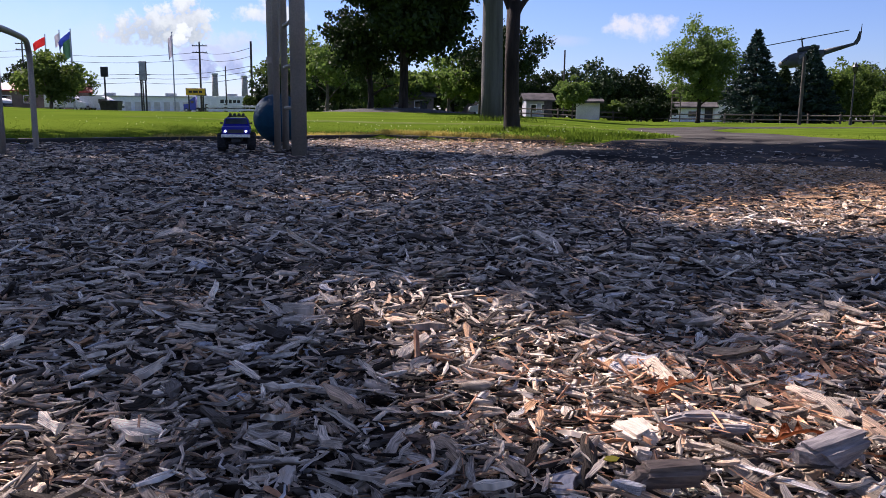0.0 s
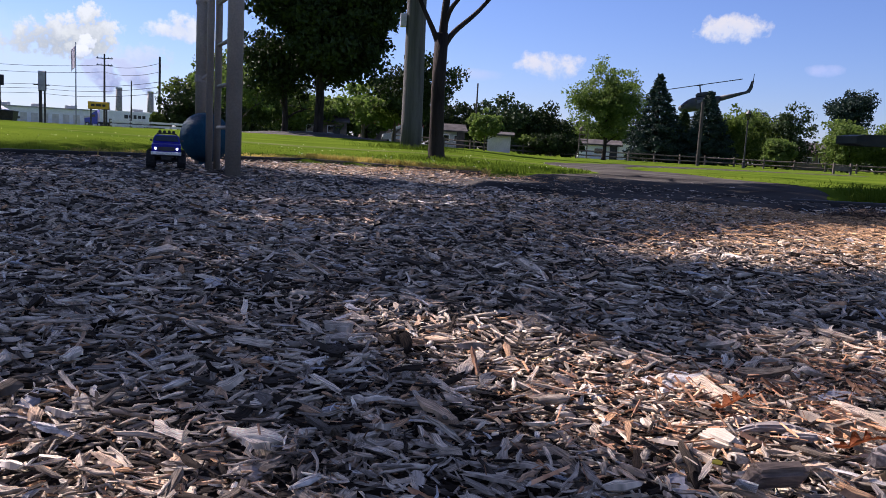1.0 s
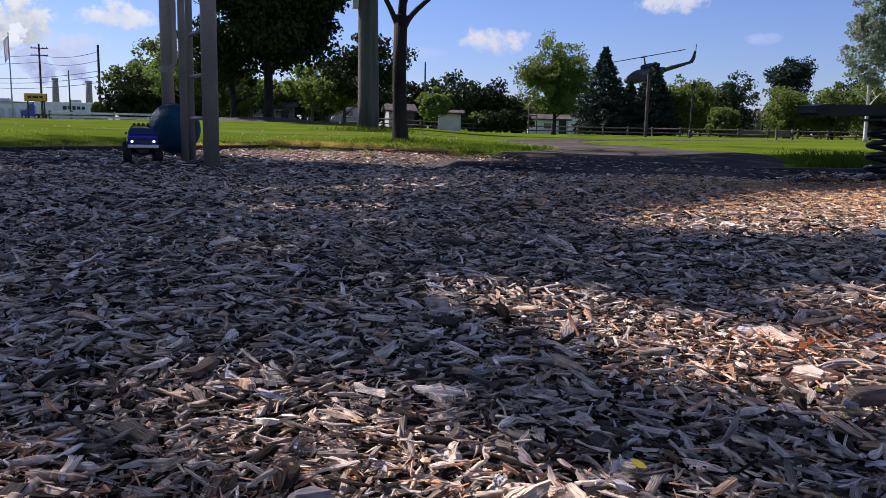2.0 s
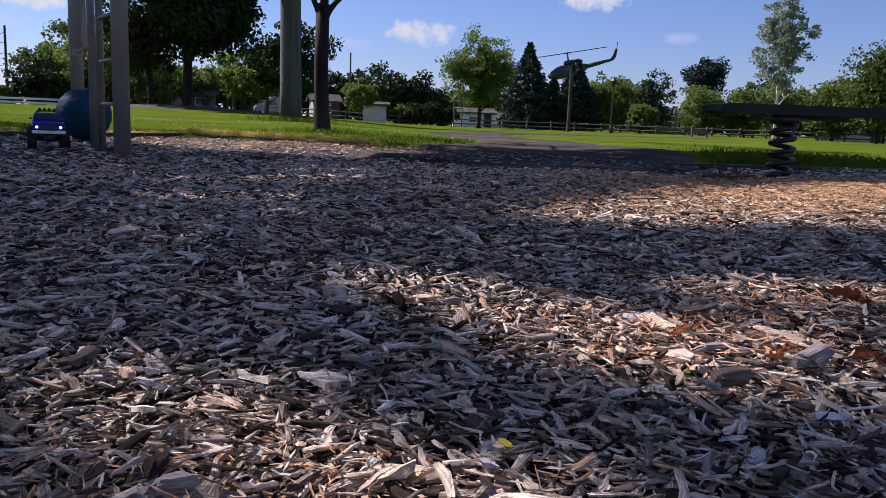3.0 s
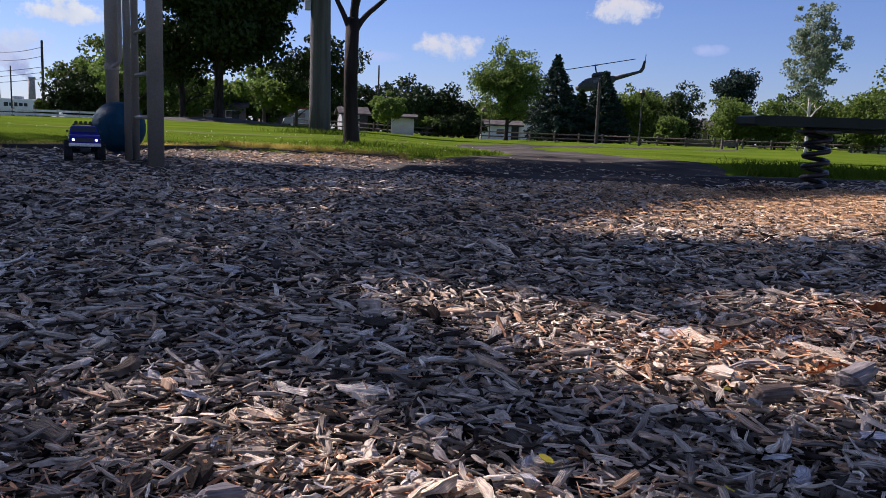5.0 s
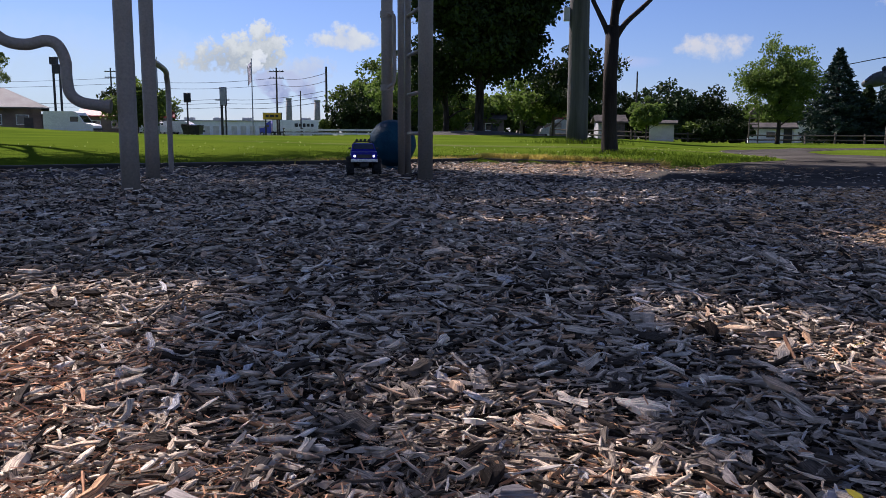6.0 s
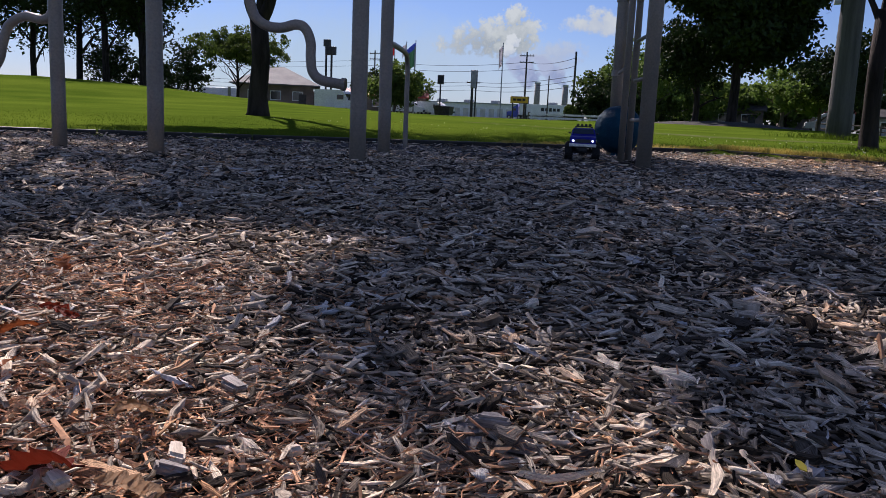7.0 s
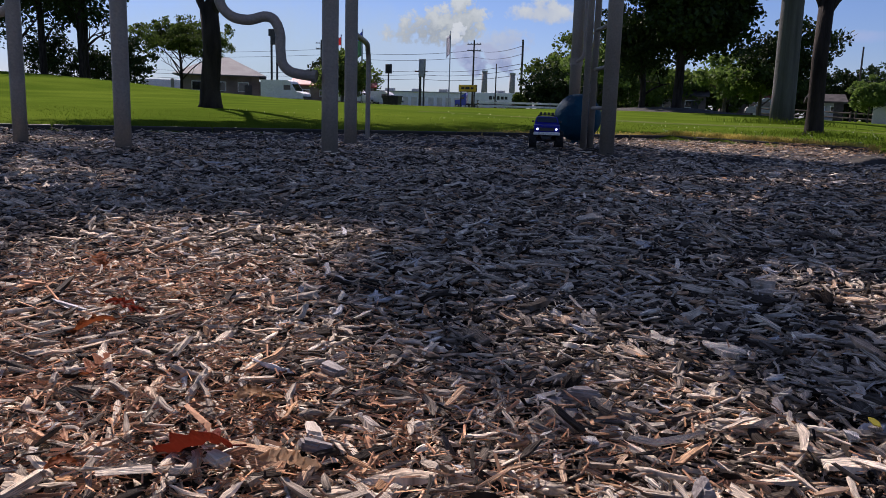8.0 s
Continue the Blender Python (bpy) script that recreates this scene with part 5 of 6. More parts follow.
works = thing("warehouse", at_ground(-104, 262, 0), "long low white warehouse with loading doors", "warehouse")
part("wall", box((0, 6, 2.4), (96, 12, 4.8), 0.05), WHITE_PAINT, works)
part("roof", box((0, 6, 4.95), (97, 13, 0.35), 0.05), GREY_WALL, works)
for k in range(30):
    part("loading_door", box((-45 + 3.1 * k, -0.05, 1.7), (1.9, 0.12, 2.9), 0.03), CREAM, works)
for k in range(9):
    part("roof_vent", box((-40 + 10 * k, 5, 5.6), (3.0, 2.5, 1.0), 0.1), STEEL, works)
red = house("restaurant", -53, 112, 22, 12, 8, 2.6, 0.9, BRICK_WALL, ROOF_RED, "brick restaurant with a red roof", "restaurant", 4)

for x, y, h in ((-109.2, 420, 20.0), (-94.0, 420, 19.0)):
    chim = thing("chimney_stack", at_ground(x, y), "pale concrete industrial chimney on the skyline", "chimney", "chimneys")
    part("shaft", tube([(0, 0, -1), (0, 0, h * 0.5), (0, 0, h)], [1.9, 1.6, 1.4], 18), CONCRETE, chim, smooth=True)
    part("rim", tube([(0, 0, h - 0.8), (0, 0, h)], 1.6, 18), GREY_WALL, chim)


# ---- parked vehicles ----
def lorry(x, y, turn, label):
    top = thing("semi_truck", at_ground(x, y, turn), label, "truck")
    part("trailer", box((5.6, 0, 2.65), (13.4, 2.5, 2.8), 0.06), WHITE_PAINT, top, "white box trailer")
    for k, (w, hh) in enumerate(((0.9, 0.9), (0.7, 0.75), (0.7, 0.9), (0.8, 0.75), (0.75, 0.75))):
        part("letter_bar", box((5.2 + 1.05 * k, -1.27, 2.75), (w, 0.03, hh), 0.01), DARK, top, "dark bar of lettering")
    part("cab", loft([[(-4.6, -1.2, 0.6), (-1.6, -1.2, 0.6), (-1.6, 1.2, 0.6), (-4.6, 1.2, 0.6)], [(-4.7, -1.2, 1.9), (-1.6, -1.2, 1.9), (-1.6, 1.2, 1.9), (-4.7, 1.2, 1.9)], [(-3.4, -1.1, 2.1), (-1.6, -1.2, 2.1), (-1.6, 1.2, 2.1), (-3.4, 1.1, 2.1)], [(-2.9, -1.1, 3.2), (-1.6, -1.2, 3.9), (-1.6, 1.2, 3.9), (-2.9, 1.1, 3.2)]]), CAB_BLUE, top, "blue tractor cab")
    part("windscreen", box((-3.25, 0, 2.6), (0.06, 2.0, 0.75), 0.02, Matrix.Rotation(radians(18), 4, "Y")), GLASS_DARK, top)
    part("side_window", box((-2.5, -1.18, 2.55), (0.8, 0.06, 0.6), 0.02), GLASS_DARK, top)
    part("bumper", box((-4.75, 0, 0.65), (0.2, 2.4, 0.4), 0.05), TRIM, top)
    part("chassis", box((4, 0, 0.95), (15, 0.9, 0.3), 0.03), DARK, top)
    for wx in (-4.0, -1.2, -0.1, 9.8, 11.0):
        for s in (-1.05, 1.05):
            hub = wheel(0.5, 0.45, 0.27, top, 0, 0, (RUBBER, TRIM))
            hub.matrix_basis = pose(wx, s, 0.5, 0, 0, 90)
    return top


lorry(-56.5, 205, -3, "semi truck with blue cab and white trailer")


def van(x, y, turn, paint, label, length=5.4, tall=2.5, name="van", category="van"):
    top = thing(name, at_ground(x, y, turn), label, category, "parked vans")
    L, t = length / 2, tall
    part("body", plate([(-L, 0.4), (L, 0.4), (L, 0.95), (L - 0.25, 1.1), (L - 1.0, 1.25), (L - 1.75, t - 0.15), (L - 2.1, t), (-L + 0.1, t), (-L, t - 0.2)], 1, -1.0, 1.0, 0.06), paint, top)
    part("windscreen", plate([(L - 1.04, 1.3), (L - 1.00, 1.3), (L - 1.69, t - 0.25), (L - 1.74, t - 0.25)], 1, -0.85, 0.85), GLASS_DARK, top)
    for s in (-1, 1):
        part("side_window", box((L - 2.1, s * 1.0, t * 0.66), (0.9, 0.04, 0.55), 0.01), GLASS_DARK, top)
        for wx in (-L + 1.0, L - 1.0):
            hub = wheel(0.36, 0.24, 0.21, top, 0, 0, (RUBBER, TRIM))
            hub.matrix_basis = pose(wx, s * 0.88, 0.36, 0, 0, 90)
    part("bumper", box((L + 0.03, 0, 0.55), (0.14, 1.9, 0.25), 0.04), DARK, top)
    return top


van(-47.0, 85.5, 0, WHITE_PAINT, "white box van parked by the restaurant", 5.6, 2.5)
van(-46.9, 106, 5, WHITE_PAINT, "white van parked beside the street", 5.2, 2.1)
van(-42.9, 107, 0, WHITE_PAINT, "white van parked beside the street", 5.0, 1.9)
van(7.8, 100, 180, GREY_WALL, "pale van behind the park trees", 5.0, 2.2)
box_trailer = thing("parked_trailer", at_ground(-70, 95, 0), "white box trailer parked beyond the lawn", "trailer")
part("body", box((0, 0, 1.5), (8.2, 2.4, 2.1), 0.05), WHITE_PAINT, box_trailer)
for s in (-1, 1):
    hub = wheel(0.45, 0.3, 0.25, box_trailer, 0, 0, (RUBBER, TRIM))
    hub.matrix_basis = pose(1.5, s * 1.0, 0.45, 0, 0, 90)
skip = thing("dumpster", at_ground(-39.0, 100), "dark steel dumpster below a sign", "dumpster")
part("bin", loft([[(-1.0, -0.7, 0.1), (1.0, -0.7, 0.1), (1.0, 0.7, 0.1), (-1.0, 0.7, 0.1)], [(-1.15, -0.8, 1.15), (1.15, -0.8, 1.15), (1.15, 0.8, 1.15), (-1.15, 0.8, 1.15)]]), DARK, skip)
part("lid", box((0, 0, 1.22), (2.35, 1.65, 0.1), 0.03), RUBBER, skip)

tower = thing("play_tower", at_ground(26.6, 85, -10), "pale timber ladder frame beside a garage", "frame")
for sx in (-0.45, 0.45):
    part("leg", box((sx, 0, 1.5), (0.12, 0.12, 3.2), 0.01), RAIL_WOOD, tower)
for k in range(4):
    part("rung", box((0, 0, 0.8 + 0.6 * k), (0.9, 0.08, 0.1), 0.01), RAIL_WOOD, tower)
part("roof", plate([(-0.75, 3.0), (0.75, 3.0), (0, 3.7)], 1, -0.6, 0.6), RAIL_WOOD, tower)
bench = thing("park_sign", at_ground(40.8, 60), "small timber board between two posts on grass", "sign")
for s in (-0.75, 0.75):
    part("post", box((s, 0, 0.4), (0.16, 0.16, 1.0), 0.02), RAIL_WOOD, bench)
part("board", box((0, 0, 0.45), (1.5, 0.06, 0.4), 0.01), RAIL_WOOD, bench)

# ---- fallen leaves ----
def oak_leaf(size, seed):
    """A lobed dry leaf, curled along its rib."""
    rng = np.random.default_rng(seed)
    half = [(0.0, 0.02), (0.08, 0.05), (0.15, 0.14), (0.20, 0.15), (0.26, 0.09), (0.33, 0.20), (0.39, 0.23), (0.46, 0.12), (0.54, 0.24), (0.60, 0.26), (0.68, 0.13), (0.76, 0.19), (0.82, 0.17), (0.90, 0.10), (1.0, 0.0)]
    bm = bmesh.new()
    curl, droop = rng.uniform(0.6, 1.5), rng.uniform(-0.3, 0.8)

    def at(u, v):
        return (size * (u - 0.5), size * v, size * (curl * v * v * 2.2 + 0.10 * math.sin(u * 5) + droop * (u - 0.5) ** 2 + 0.05 * math.sin(v * 20)))
    mid = [bm.verts.new(at(u, 0)) for u, v in half]
    for s in (-1, 1):
        rim = [bm.verts.new(at(u + rng.normal(0, 0.012), s * max(v, 0.004))) for u, v in half]
        for i in range(len(half) - 1):
            bm.faces.new((mid[i], mid[i + 1], rim[i + 1], rim[i])[::s])
    tube([at(0, 0), at(-0.18, 0.02)], size * 0.012, 5, bm)
    bmesh.ops.solidify(bm, geom=list(bm.faces), thickness=0.0006)
    return bm


for i, (x, y, size, turn, tip, m, word) in enumerate(((-0.695, -0.105, 0.080, 176, 30, OAK_RED, "dark red"), (-0.76, -0.15, 0.035, 60, 10, OAK_RUST, "rust-brown"), (-1.00, 0.205, 0.055, 20, 12, OAK_RED, "dark red"), (-0.705, 0.005, 0.058, 60, 12, OAK_TAN, "tan"),
                                                  (0.083, 0.350, 0.050, 175, 14, OAK_RUST, "rust-brown"), (0.415, 0.451, 0.095, -20, 20, OAK_RUST, "rust-brown"), (0.216, 0.221, 0.075, 10, 16, OAK_RUST, "rust-brown"), (0.137, 0.252, 0.050, 160, 14, OAK_RUST, "rust-brown"),
                                                  (-0.98, 0.12, 0.07, 220, 20, OAK_RUST, "rust-brown"), (-1.22, 0.42, 0.06, 320, 20, OAK_RUST, "rust-brown"), (-0.88, 0.02, 0.055, 260, 10, OAK_RUST, "rust-brown"), (-0.62, -0.10, 0.05, 30, 15, OAK_TAN, "tan"))):
    leaf = thing("fallen_leaf", pose(x, y, float(0.012 * np.sin(2.1 * x + 0.7) * np.cos(1.7 * y)) + 0.032, tip, 8, turn), f"dry curled {word} oak leaf lying on the mulch", "leaf", "fallen leaves")
    part("blade", oak_leaf(size * 0.85, 300 + i), m, leaf, smooth=True)

for i, (x, y, turn) in enumerate(((-0.118, 0.043, 80), (0.012, 0.238, 30), (-0.041, 0.519, 200), (-0.224, 0.112, 300))):
    leaf = thing("fallen_leaf", pose(x, y, 0.034, 25, 10, turn), "small yellow leaflet lying on the mulch", "leaf", "fallen leaflets")
    part("blade", plate([(-0.007, 0.0), (-0.003, 0.0024), (0.003, 0.0028), (0.008, 0.0004), (0.003, -0.0024), (-0.003, -0.002)], 2, -0.0004, 0.0004, 0.0001), LEAF_YELLOW, leaf)


# ---- grass ----
def blades(name, xs, ys, tall, wide, label, seed):
    rng = np.random.default_rng(seed)
    n = len(xs)
    base = np.stack([xs, ys, land(xs, ys) - 0.01], 1)
    a, h = rng.uniform(0, 6.283, n), tall * rng.uniform(0.5, 1.25, n)
    side = np.stack([np.cos(a), np.sin(a), 0 * a], 1) * wide * 0.5
    lean = np.stack([rng.normal(0, 0.45, n) * h, rng.normal(0, 0.45, n) * h, h], 1)
    mid = base + lean * np.array([0.35, 0.35, 0.6])
    verts = np.stack([base - side, base + side, mid + side * 0.8, base + lean, mid - side * 0.8], 1).reshape(-1, 3)
    idx = np.arange(n)[:, None] * 5
    me = bpy.data.meshes.new(name)
    me.from_pydata(verts.tolist(), [], (idx + [0, 1, 2, 3, 4]).tolist())
    return tagged(part(name, me, BLADE), label, "grass", kind="stuff")


rng = np.random.default_rng(77)


def off_path(x, y, gap=0.0):
    """True beside the asphalt."""
    keep = np.ones(len(x), bool)
    for i in range(len(PATH_LEFT) - 1):
        loop = [PATH_LEFT[i], PATH_RIGHT[i], PATH_RIGHT[i + 1], PATH_LEFT[i + 1]]
        inside = np.ones(len(x), bool)
        for (ax, ay), (bx, by) in zip(loop, loop[1:] + loop[:1]):
            inside &= ((bx - ax) * (y - ay) - (by - ay) * (x - ax)) / math.hypot(bx - ax, by - ay) > -gap
        keep &= ~inside
    return keep


gx_, gy_ = rng.uniform(-9, 9, 190000), rng.uniform(1, 13, 190000)
o_ = outside(gx_, gy_)
keep = (o_ > 0.02) & (o_ < 4.5) & (rng.random(len(o_)) < np.exp(-o_ / 2.2)) & off_path(gx_, gy_, 0.02)
blades("lawn_grass", gx_[keep], gy_[keep], 0.024, 0.005, "short green grass along the playground edge", 1)
for i, (cx, cy, r, n, h) in enumerate(((0.9, 9.15, 0.40, 700, 0.065), (1.22, 15.7, 0.5, 700, 0.13), (3.7, 5.3, 0.6, 2200, 0.09), (5.2, 5.5, 1.0, 2600, 0.08), (2.0, 8.4, 0.7, 1100, 0.05), (1.5, 7.7, 0.5, 1100, 0.05))):
    xs, ys = cx + rng.normal(0, r, n), cy + rng.normal(0, r * 0.6, n)
    keep = (outside(xs, ys) > 0.03) & off_path(xs, ys, 0.0)
    blades("long_grass", xs[keep], ys[keep], h, 0.008, "uncut long grass in a tuft", 10 + i)

t_ = rng.random(4200)
xs, ys = -2.6 + (t_ < 0.45) * (t_ * 4.4) + (t_ >= 0.45) * (1.98 + (t_ - 0.45) * 3.3), 0 * t_
ys = np.minimum(8.78 + 0.89 * (xs + 0.62), 8.78 - 0.868 * (xs + 0.62)) + rng.normal(0.05, 0.03, len(t_))
me_ = blades("dry_grass", xs, ys, 0.058, 0.006, "straw-yellow dry grass leaning over the edging", 40)
me_.data.materials.clear(), me_.data.materials.append(STRAW)


# ---- wood chips ----
BROWN_WOOD_FINE = surface("leaf_mould", (0.030, 0.021, 0.015), (0.12, 0.085, 0.055), 60, 0.85, 0.5, 6, island=0.5)
def chip_arrays(rng, x, y, z, length, rings, tilt, roof=False, slim=1.0, flat=0.8):
    """Splintered slivers: rings of points from end to end, tapering, bent and ragged; roof: the upper two faces alone."""
    n, m = len(x), 3 if roof else 4
    width = slim * length * np.clip(rng.lognormal(-1.72, 0.42, n), 0.07, 0.36)
    thick = np.clip(flat * width * rng.uniform(0.5, 1.0, n), 0.0012, 0.010)
    t = np.linspace(-0.5, 0.5, rings)
    taper = rng.uniform(0.45, 1.0, (n, rings))
    if rings > 2:
        taper[:, 1:-1] = rng.uniform(0.65, 1.2, (n, rings - 2))
    bend = (rng.normal(0, 0.07, (n, 1)) * (4 * t[None] ** 2) + rng.normal(0, 0.025, (n, rings))) * length[:, None]
    px = t[None, :, None] * length[:, None, None] + rng.normal(0, 0.06, (n, rings, m)) * length[:, None, None] * (np.abs(t) == 0.5)[None, :, None]
    cy, cz = (np.array([-1, 0.1, 1]), np.array([-1, 1, -1])) if roof else (np.array([-1, 1, 1, -1]), np.array([-1, -1, 1, 1]))
    py = cy[None, None] * 0.5 * (width[:, None] * taper)[:, :, None] * rng.uniform(0.6, 1.15, (n, rings, m)) + bend[:, :, None]
    pz = cz[None, None] * 0.5 * (thick[:, None] * taper)[:, :, None] * rng.uniform(0.3, 1.3, (n, rings, m)) + np.abs(bend)[:, :, None] * 0.6
    p = np.stack([px, py, pz], -1).reshape(n, rings * m, 3)
    roll, pitch, yaw = rng.normal(0, 0.55 * flat, n), rng.normal(0, tilt, n), rng.uniform(0, 6.283, n)
    c, s = np.cos(roll)[:, None], np.sin(roll)[:, None]
    p = np.stack([p[..., 0], p[..., 1] * c - p[..., 2] * s, p[..., 1] * s + p[..., 2] * c], -1)
    c, s = np.cos(pitch)[:, None], np.sin(pitch)[:, None]
    p = np.stack([p[..., 0] * c + p[..., 2] * s, p[..., 1], -p[..., 0] * s + p[..., 2] * c], -1)
    c, s = np.cos(yaw)[:, None], np.sin(yaw)[:, None]
    p = np.stack([p[..., 0] * c - p[..., 1] * s, p[..., 0] * s + p[..., 1] * c, p[..., 2]], -1)
    p += np.stack([x, y, z], -1)[:, None]
    face = [] if roof else [[0, 3, 2, 1], [4 * rings - 4 + k for k in range(4)]]
    for r in range(rings - 1):
        for k in range(2 if roof else 4):
            face.append([m * r + k, m * r + (k + 1) % m, m * r + m + (k + 1) % m, m * r + m + k])
    faces = (np.arange(n)[:, None, None] * rings * m + np.array(face)[None]).reshape(-1, 4)
    shift = rng.uniform(0, 40, (n, 1, 1))
    u = np.broadcast_to(t[None, :, None] * length[:, None, None] + shift, (n, rings, m))
    v = np.broadcast_to(np.arange(m)[None, None] * width[:, None, None] * 0.8 + shift, (n, rings, m))
    return p.reshape(-1, 3), faces, np.stack([u, v], -1).reshape(-1, 2)


def chunk_arrays(rng, x, y, z, length, rings, tilt, aspect):
    """Chunky torn pieces: six-sided, ridged along the grain, blunt and ragged at the ends."""
    n, m = len(x), 6
    width = length * np.clip(rng.lognormal(math.log(aspect), 0.35, n), 0.12, 0.62)
    thick = np.clip(width * rng.uniform(0.38, 0.82, n), 0.002, 0.011)
    t = np.linspace(-0.5, 0.5, rings)
    swell = np.interp(np.abs(t) * 2, [0, 0.7, 1], [1.0, 0.96, 0.70])[None] * rng.uniform(0.78, 1.18, (n, rings))
    a = (np.arange(m) + 0.5) * 2 * np.pi / m
    flat = np.sign(np.sin(a)) * np.abs(np.sin(a)) ** 0.6
    ridge = rng.uniform(0.50, 1.35, (n, 1, m)) * rng.uniform(0.84, 1.14, (n, rings, m))
    bend = (rng.normal(0, 0.055, (n, 1)) * (4 * t[None] ** 2) + rng.normal(0, 0.02, (n, rings))) * length[:, None]
    ends = (np.abs(t) == 0.5)[None, :, None]
    px = t[None, :, None] * length[:, None, None] + rng.normal(0, 0.10, (n, rings, m)) * length[:, None, None] * ends
    py = np.cos(a)[None, None] * 0.5 * (width[:, None] * swell)[:, :, None] * ridge + bend[:, :, None]
    pz = flat[None, None] * 0.5 * (thick[:, None] * swell)[:, :, None] * ridge + 0.4 * np.abs(bend)[:, :, None]
    p = np.stack([px, py, pz], -1).reshape(n, rings * m, 3)
    for angle, (i, j) in ((rng.normal(0, 0.36, n), (1, 2)), (rng.normal(0, tilt, n), (2, 0)), (rng.uniform(0, 6.283, n), (0, 1))):
        c, s = np.cos(angle)[:, None], np.sin(angle)[:, None]
        u, v = p[..., i] * c - p[..., j] * s, p[..., i] * s + p[..., j] * c
        p[..., i], p[..., j] = u, v
    p += np.stack([x, y, z], -1)[:, None]
    face = [[0, 3, 2, 1], [0, 5, 4, 3]] + [[m * rings - 6 + k for k in q] for q in ((0, 1, 2, 3), (0, 3, 4, 5))]
    face += [[m * r + k, m * r + (k + 1) % m, m * r + m + (k + 1) % m, m * r + m + k] for r in range(rings - 1) for k in range(m)]
    faces = (np.arange(n)[:, None, None] * rings * m + np.array(face)[None]).reshape(-1, 4)
    shift = rng.uniform(0, 40, (n, 1, 1))
    u = np.broadcast_to(t[None, :, None] * length[:, None, None] + shift, (n, rings, m))
    v = np.broadcast_to(np.abs(np.arange(m) - 2.5)[None, None] * width[:, None, None] * 0.5 + shift, (n, rings, m))
    return p.reshape(-1, 3), faces, np.stack([u, v], -1).reshape(-1, 2)


def chunk_field(name, x0, x1, y0, y1, count, median, rings, tilt, heap, seed, aspect, worn=False, spread=0.40, longest=0.036):
    rng = np.random.default_rng(seed)
    x, y = rng.uniform(x0, x1, count) + rng.normal(0, 0.12, count), rng.uniform(y0, y1, count) + rng.normal(0, 0.10, count)
    length = np.clip(median * np.exp(rng.normal(0, spread, count)), 0.006, longest)
    z = bed_z(x, y) + heap * rng.random(count) ** 1.2 + 0.002
    ob = part(name, raw_mesh(name, *chunk_arrays(rng, x, y, z, length, rings, tilt, aspect)), CHIP, mulch, smooth=worn)
    return tagged(ob, "loose shredded wood chips", kind="stuff")


def chip_field(name, x0, x1, y0, y1, count, median, rings, tilt, heap, seed, skip=None, roof=False, spread=0.5, slim=1.0, worn=False, sunk=0.0, flat=0.8):
    rng = np.random.default_rng(seed)
    x, y = rng.uniform(x0, x1, count), rng.uniform(y0, y1, count)
    x, y = x + rng.normal(0, 0.18, count), y + rng.normal(0, 0.14, count)
    keep = (outside(x, y) < -0.03) & off_path(x, y, 0.0)
    if skip:
        u, v = x + rng.normal(0, 0.20, count), y + rng.normal(0, 0.16, count)
        keep &= ~((u > skip[0]) & (u < skip[1]) & (v > skip[2]) & (v < skip[3]))
    x, y = x[keep], y[keep]
    length = np.clip(median * np.exp(rng.normal(0, spread, len(x))), 0.006, max(2.2 * median, 0.085 * (slim < 1)))
    z = bed_z(x, y) + heap * rng.random(len(x)) ** 1.1 + 0.001 - sunk
    ob = part(name, raw_mesh(name, *chip_arrays(rng, x, y, z, length, rings, tilt, roof, slim, flat)), CHIP, mulch, smooth=worn)
    return tagged(ob, "loose shredded wood chips", kind="stuff")


chunk_field("wood_chips", -1.30, 0.75, -0.25, 0.72, 5000, 0.0195, 5, 0.20, 0.028, 1, 0.25, True, longest=0.044)
chunk_field("wood_chips", -1.30, 0.75, -0.25, 0.72, 11000, 0.0190, 5, 0.20, 0.029, 16, 0.22, longest=0.046)
chunk_field("wood_chips", -1.30, 0.75, -0.25, 0.72, 15000, 0.0125, 4, 0.26, 0.026, 14, 0.21)
chunk_field("wood_chips", -1.95, 1.35, 0.65, 1.75, 5000, 0.0220, 4, 0.20, 0.030, 15, 0.22, True, longest=0.046)
chunk_field("wood_chips", -1.95, 1.35, 0.65, 1.75, 12500, 0.0215, 4, 0.20, 0.030, 17, 0.20, longest=0.048)
chip_field("wood_chips", -1.95, 1.35, -0.25, 1.75, 17000, 0.0200, 4, 0.22, 0.033, 11, None, False, 0.45, 0.70)
chip_field("wood_chips", -1.95, 1.35, -0.25, 1.75, 30000, 0.0150, 2, 0.20, 0.016, 12, None, True, 0.4, 1.4)
chip_field("wood_chips", -1.95, 1.35, -0.25, 1.75, 12000, 0.0105, 2, 0.26, 0.020, 4, None, True)
chip_field("wood_chips", -5.2, 4.2, 0.2, 4.2, 125000, 0.0230, 2, 0.20, 0.028, 2, (-1.95, 1.35, -0.25, 1.75), True, 0.5, 1.7, sunk=0.012, flat=0.66)
chip_field("wood_chips", -8.5, 7.5, -0.6, 8.8, 72000, 0.033, 2, 0.16, 0.026, 3, (-5.2, 4.2, 0.2, 4.2), True, 0.5, 1.8, sunk=0.017, flat=0.50)
chip_field("wood_chips", -8.6, 7.6, -3.9, 0.2, 70000, 0.036, 2, 0.18, 0.032, 13, (-1.95, 1.35, -0.25, 1.75), True, 0.4, 1.9)
chip_field("wood_chips", -2.1, 1.9, -0.2, 2.2, 420, 0.055, 4, 0.12, 0.030, 6, None, False, 0.3, 0.35)

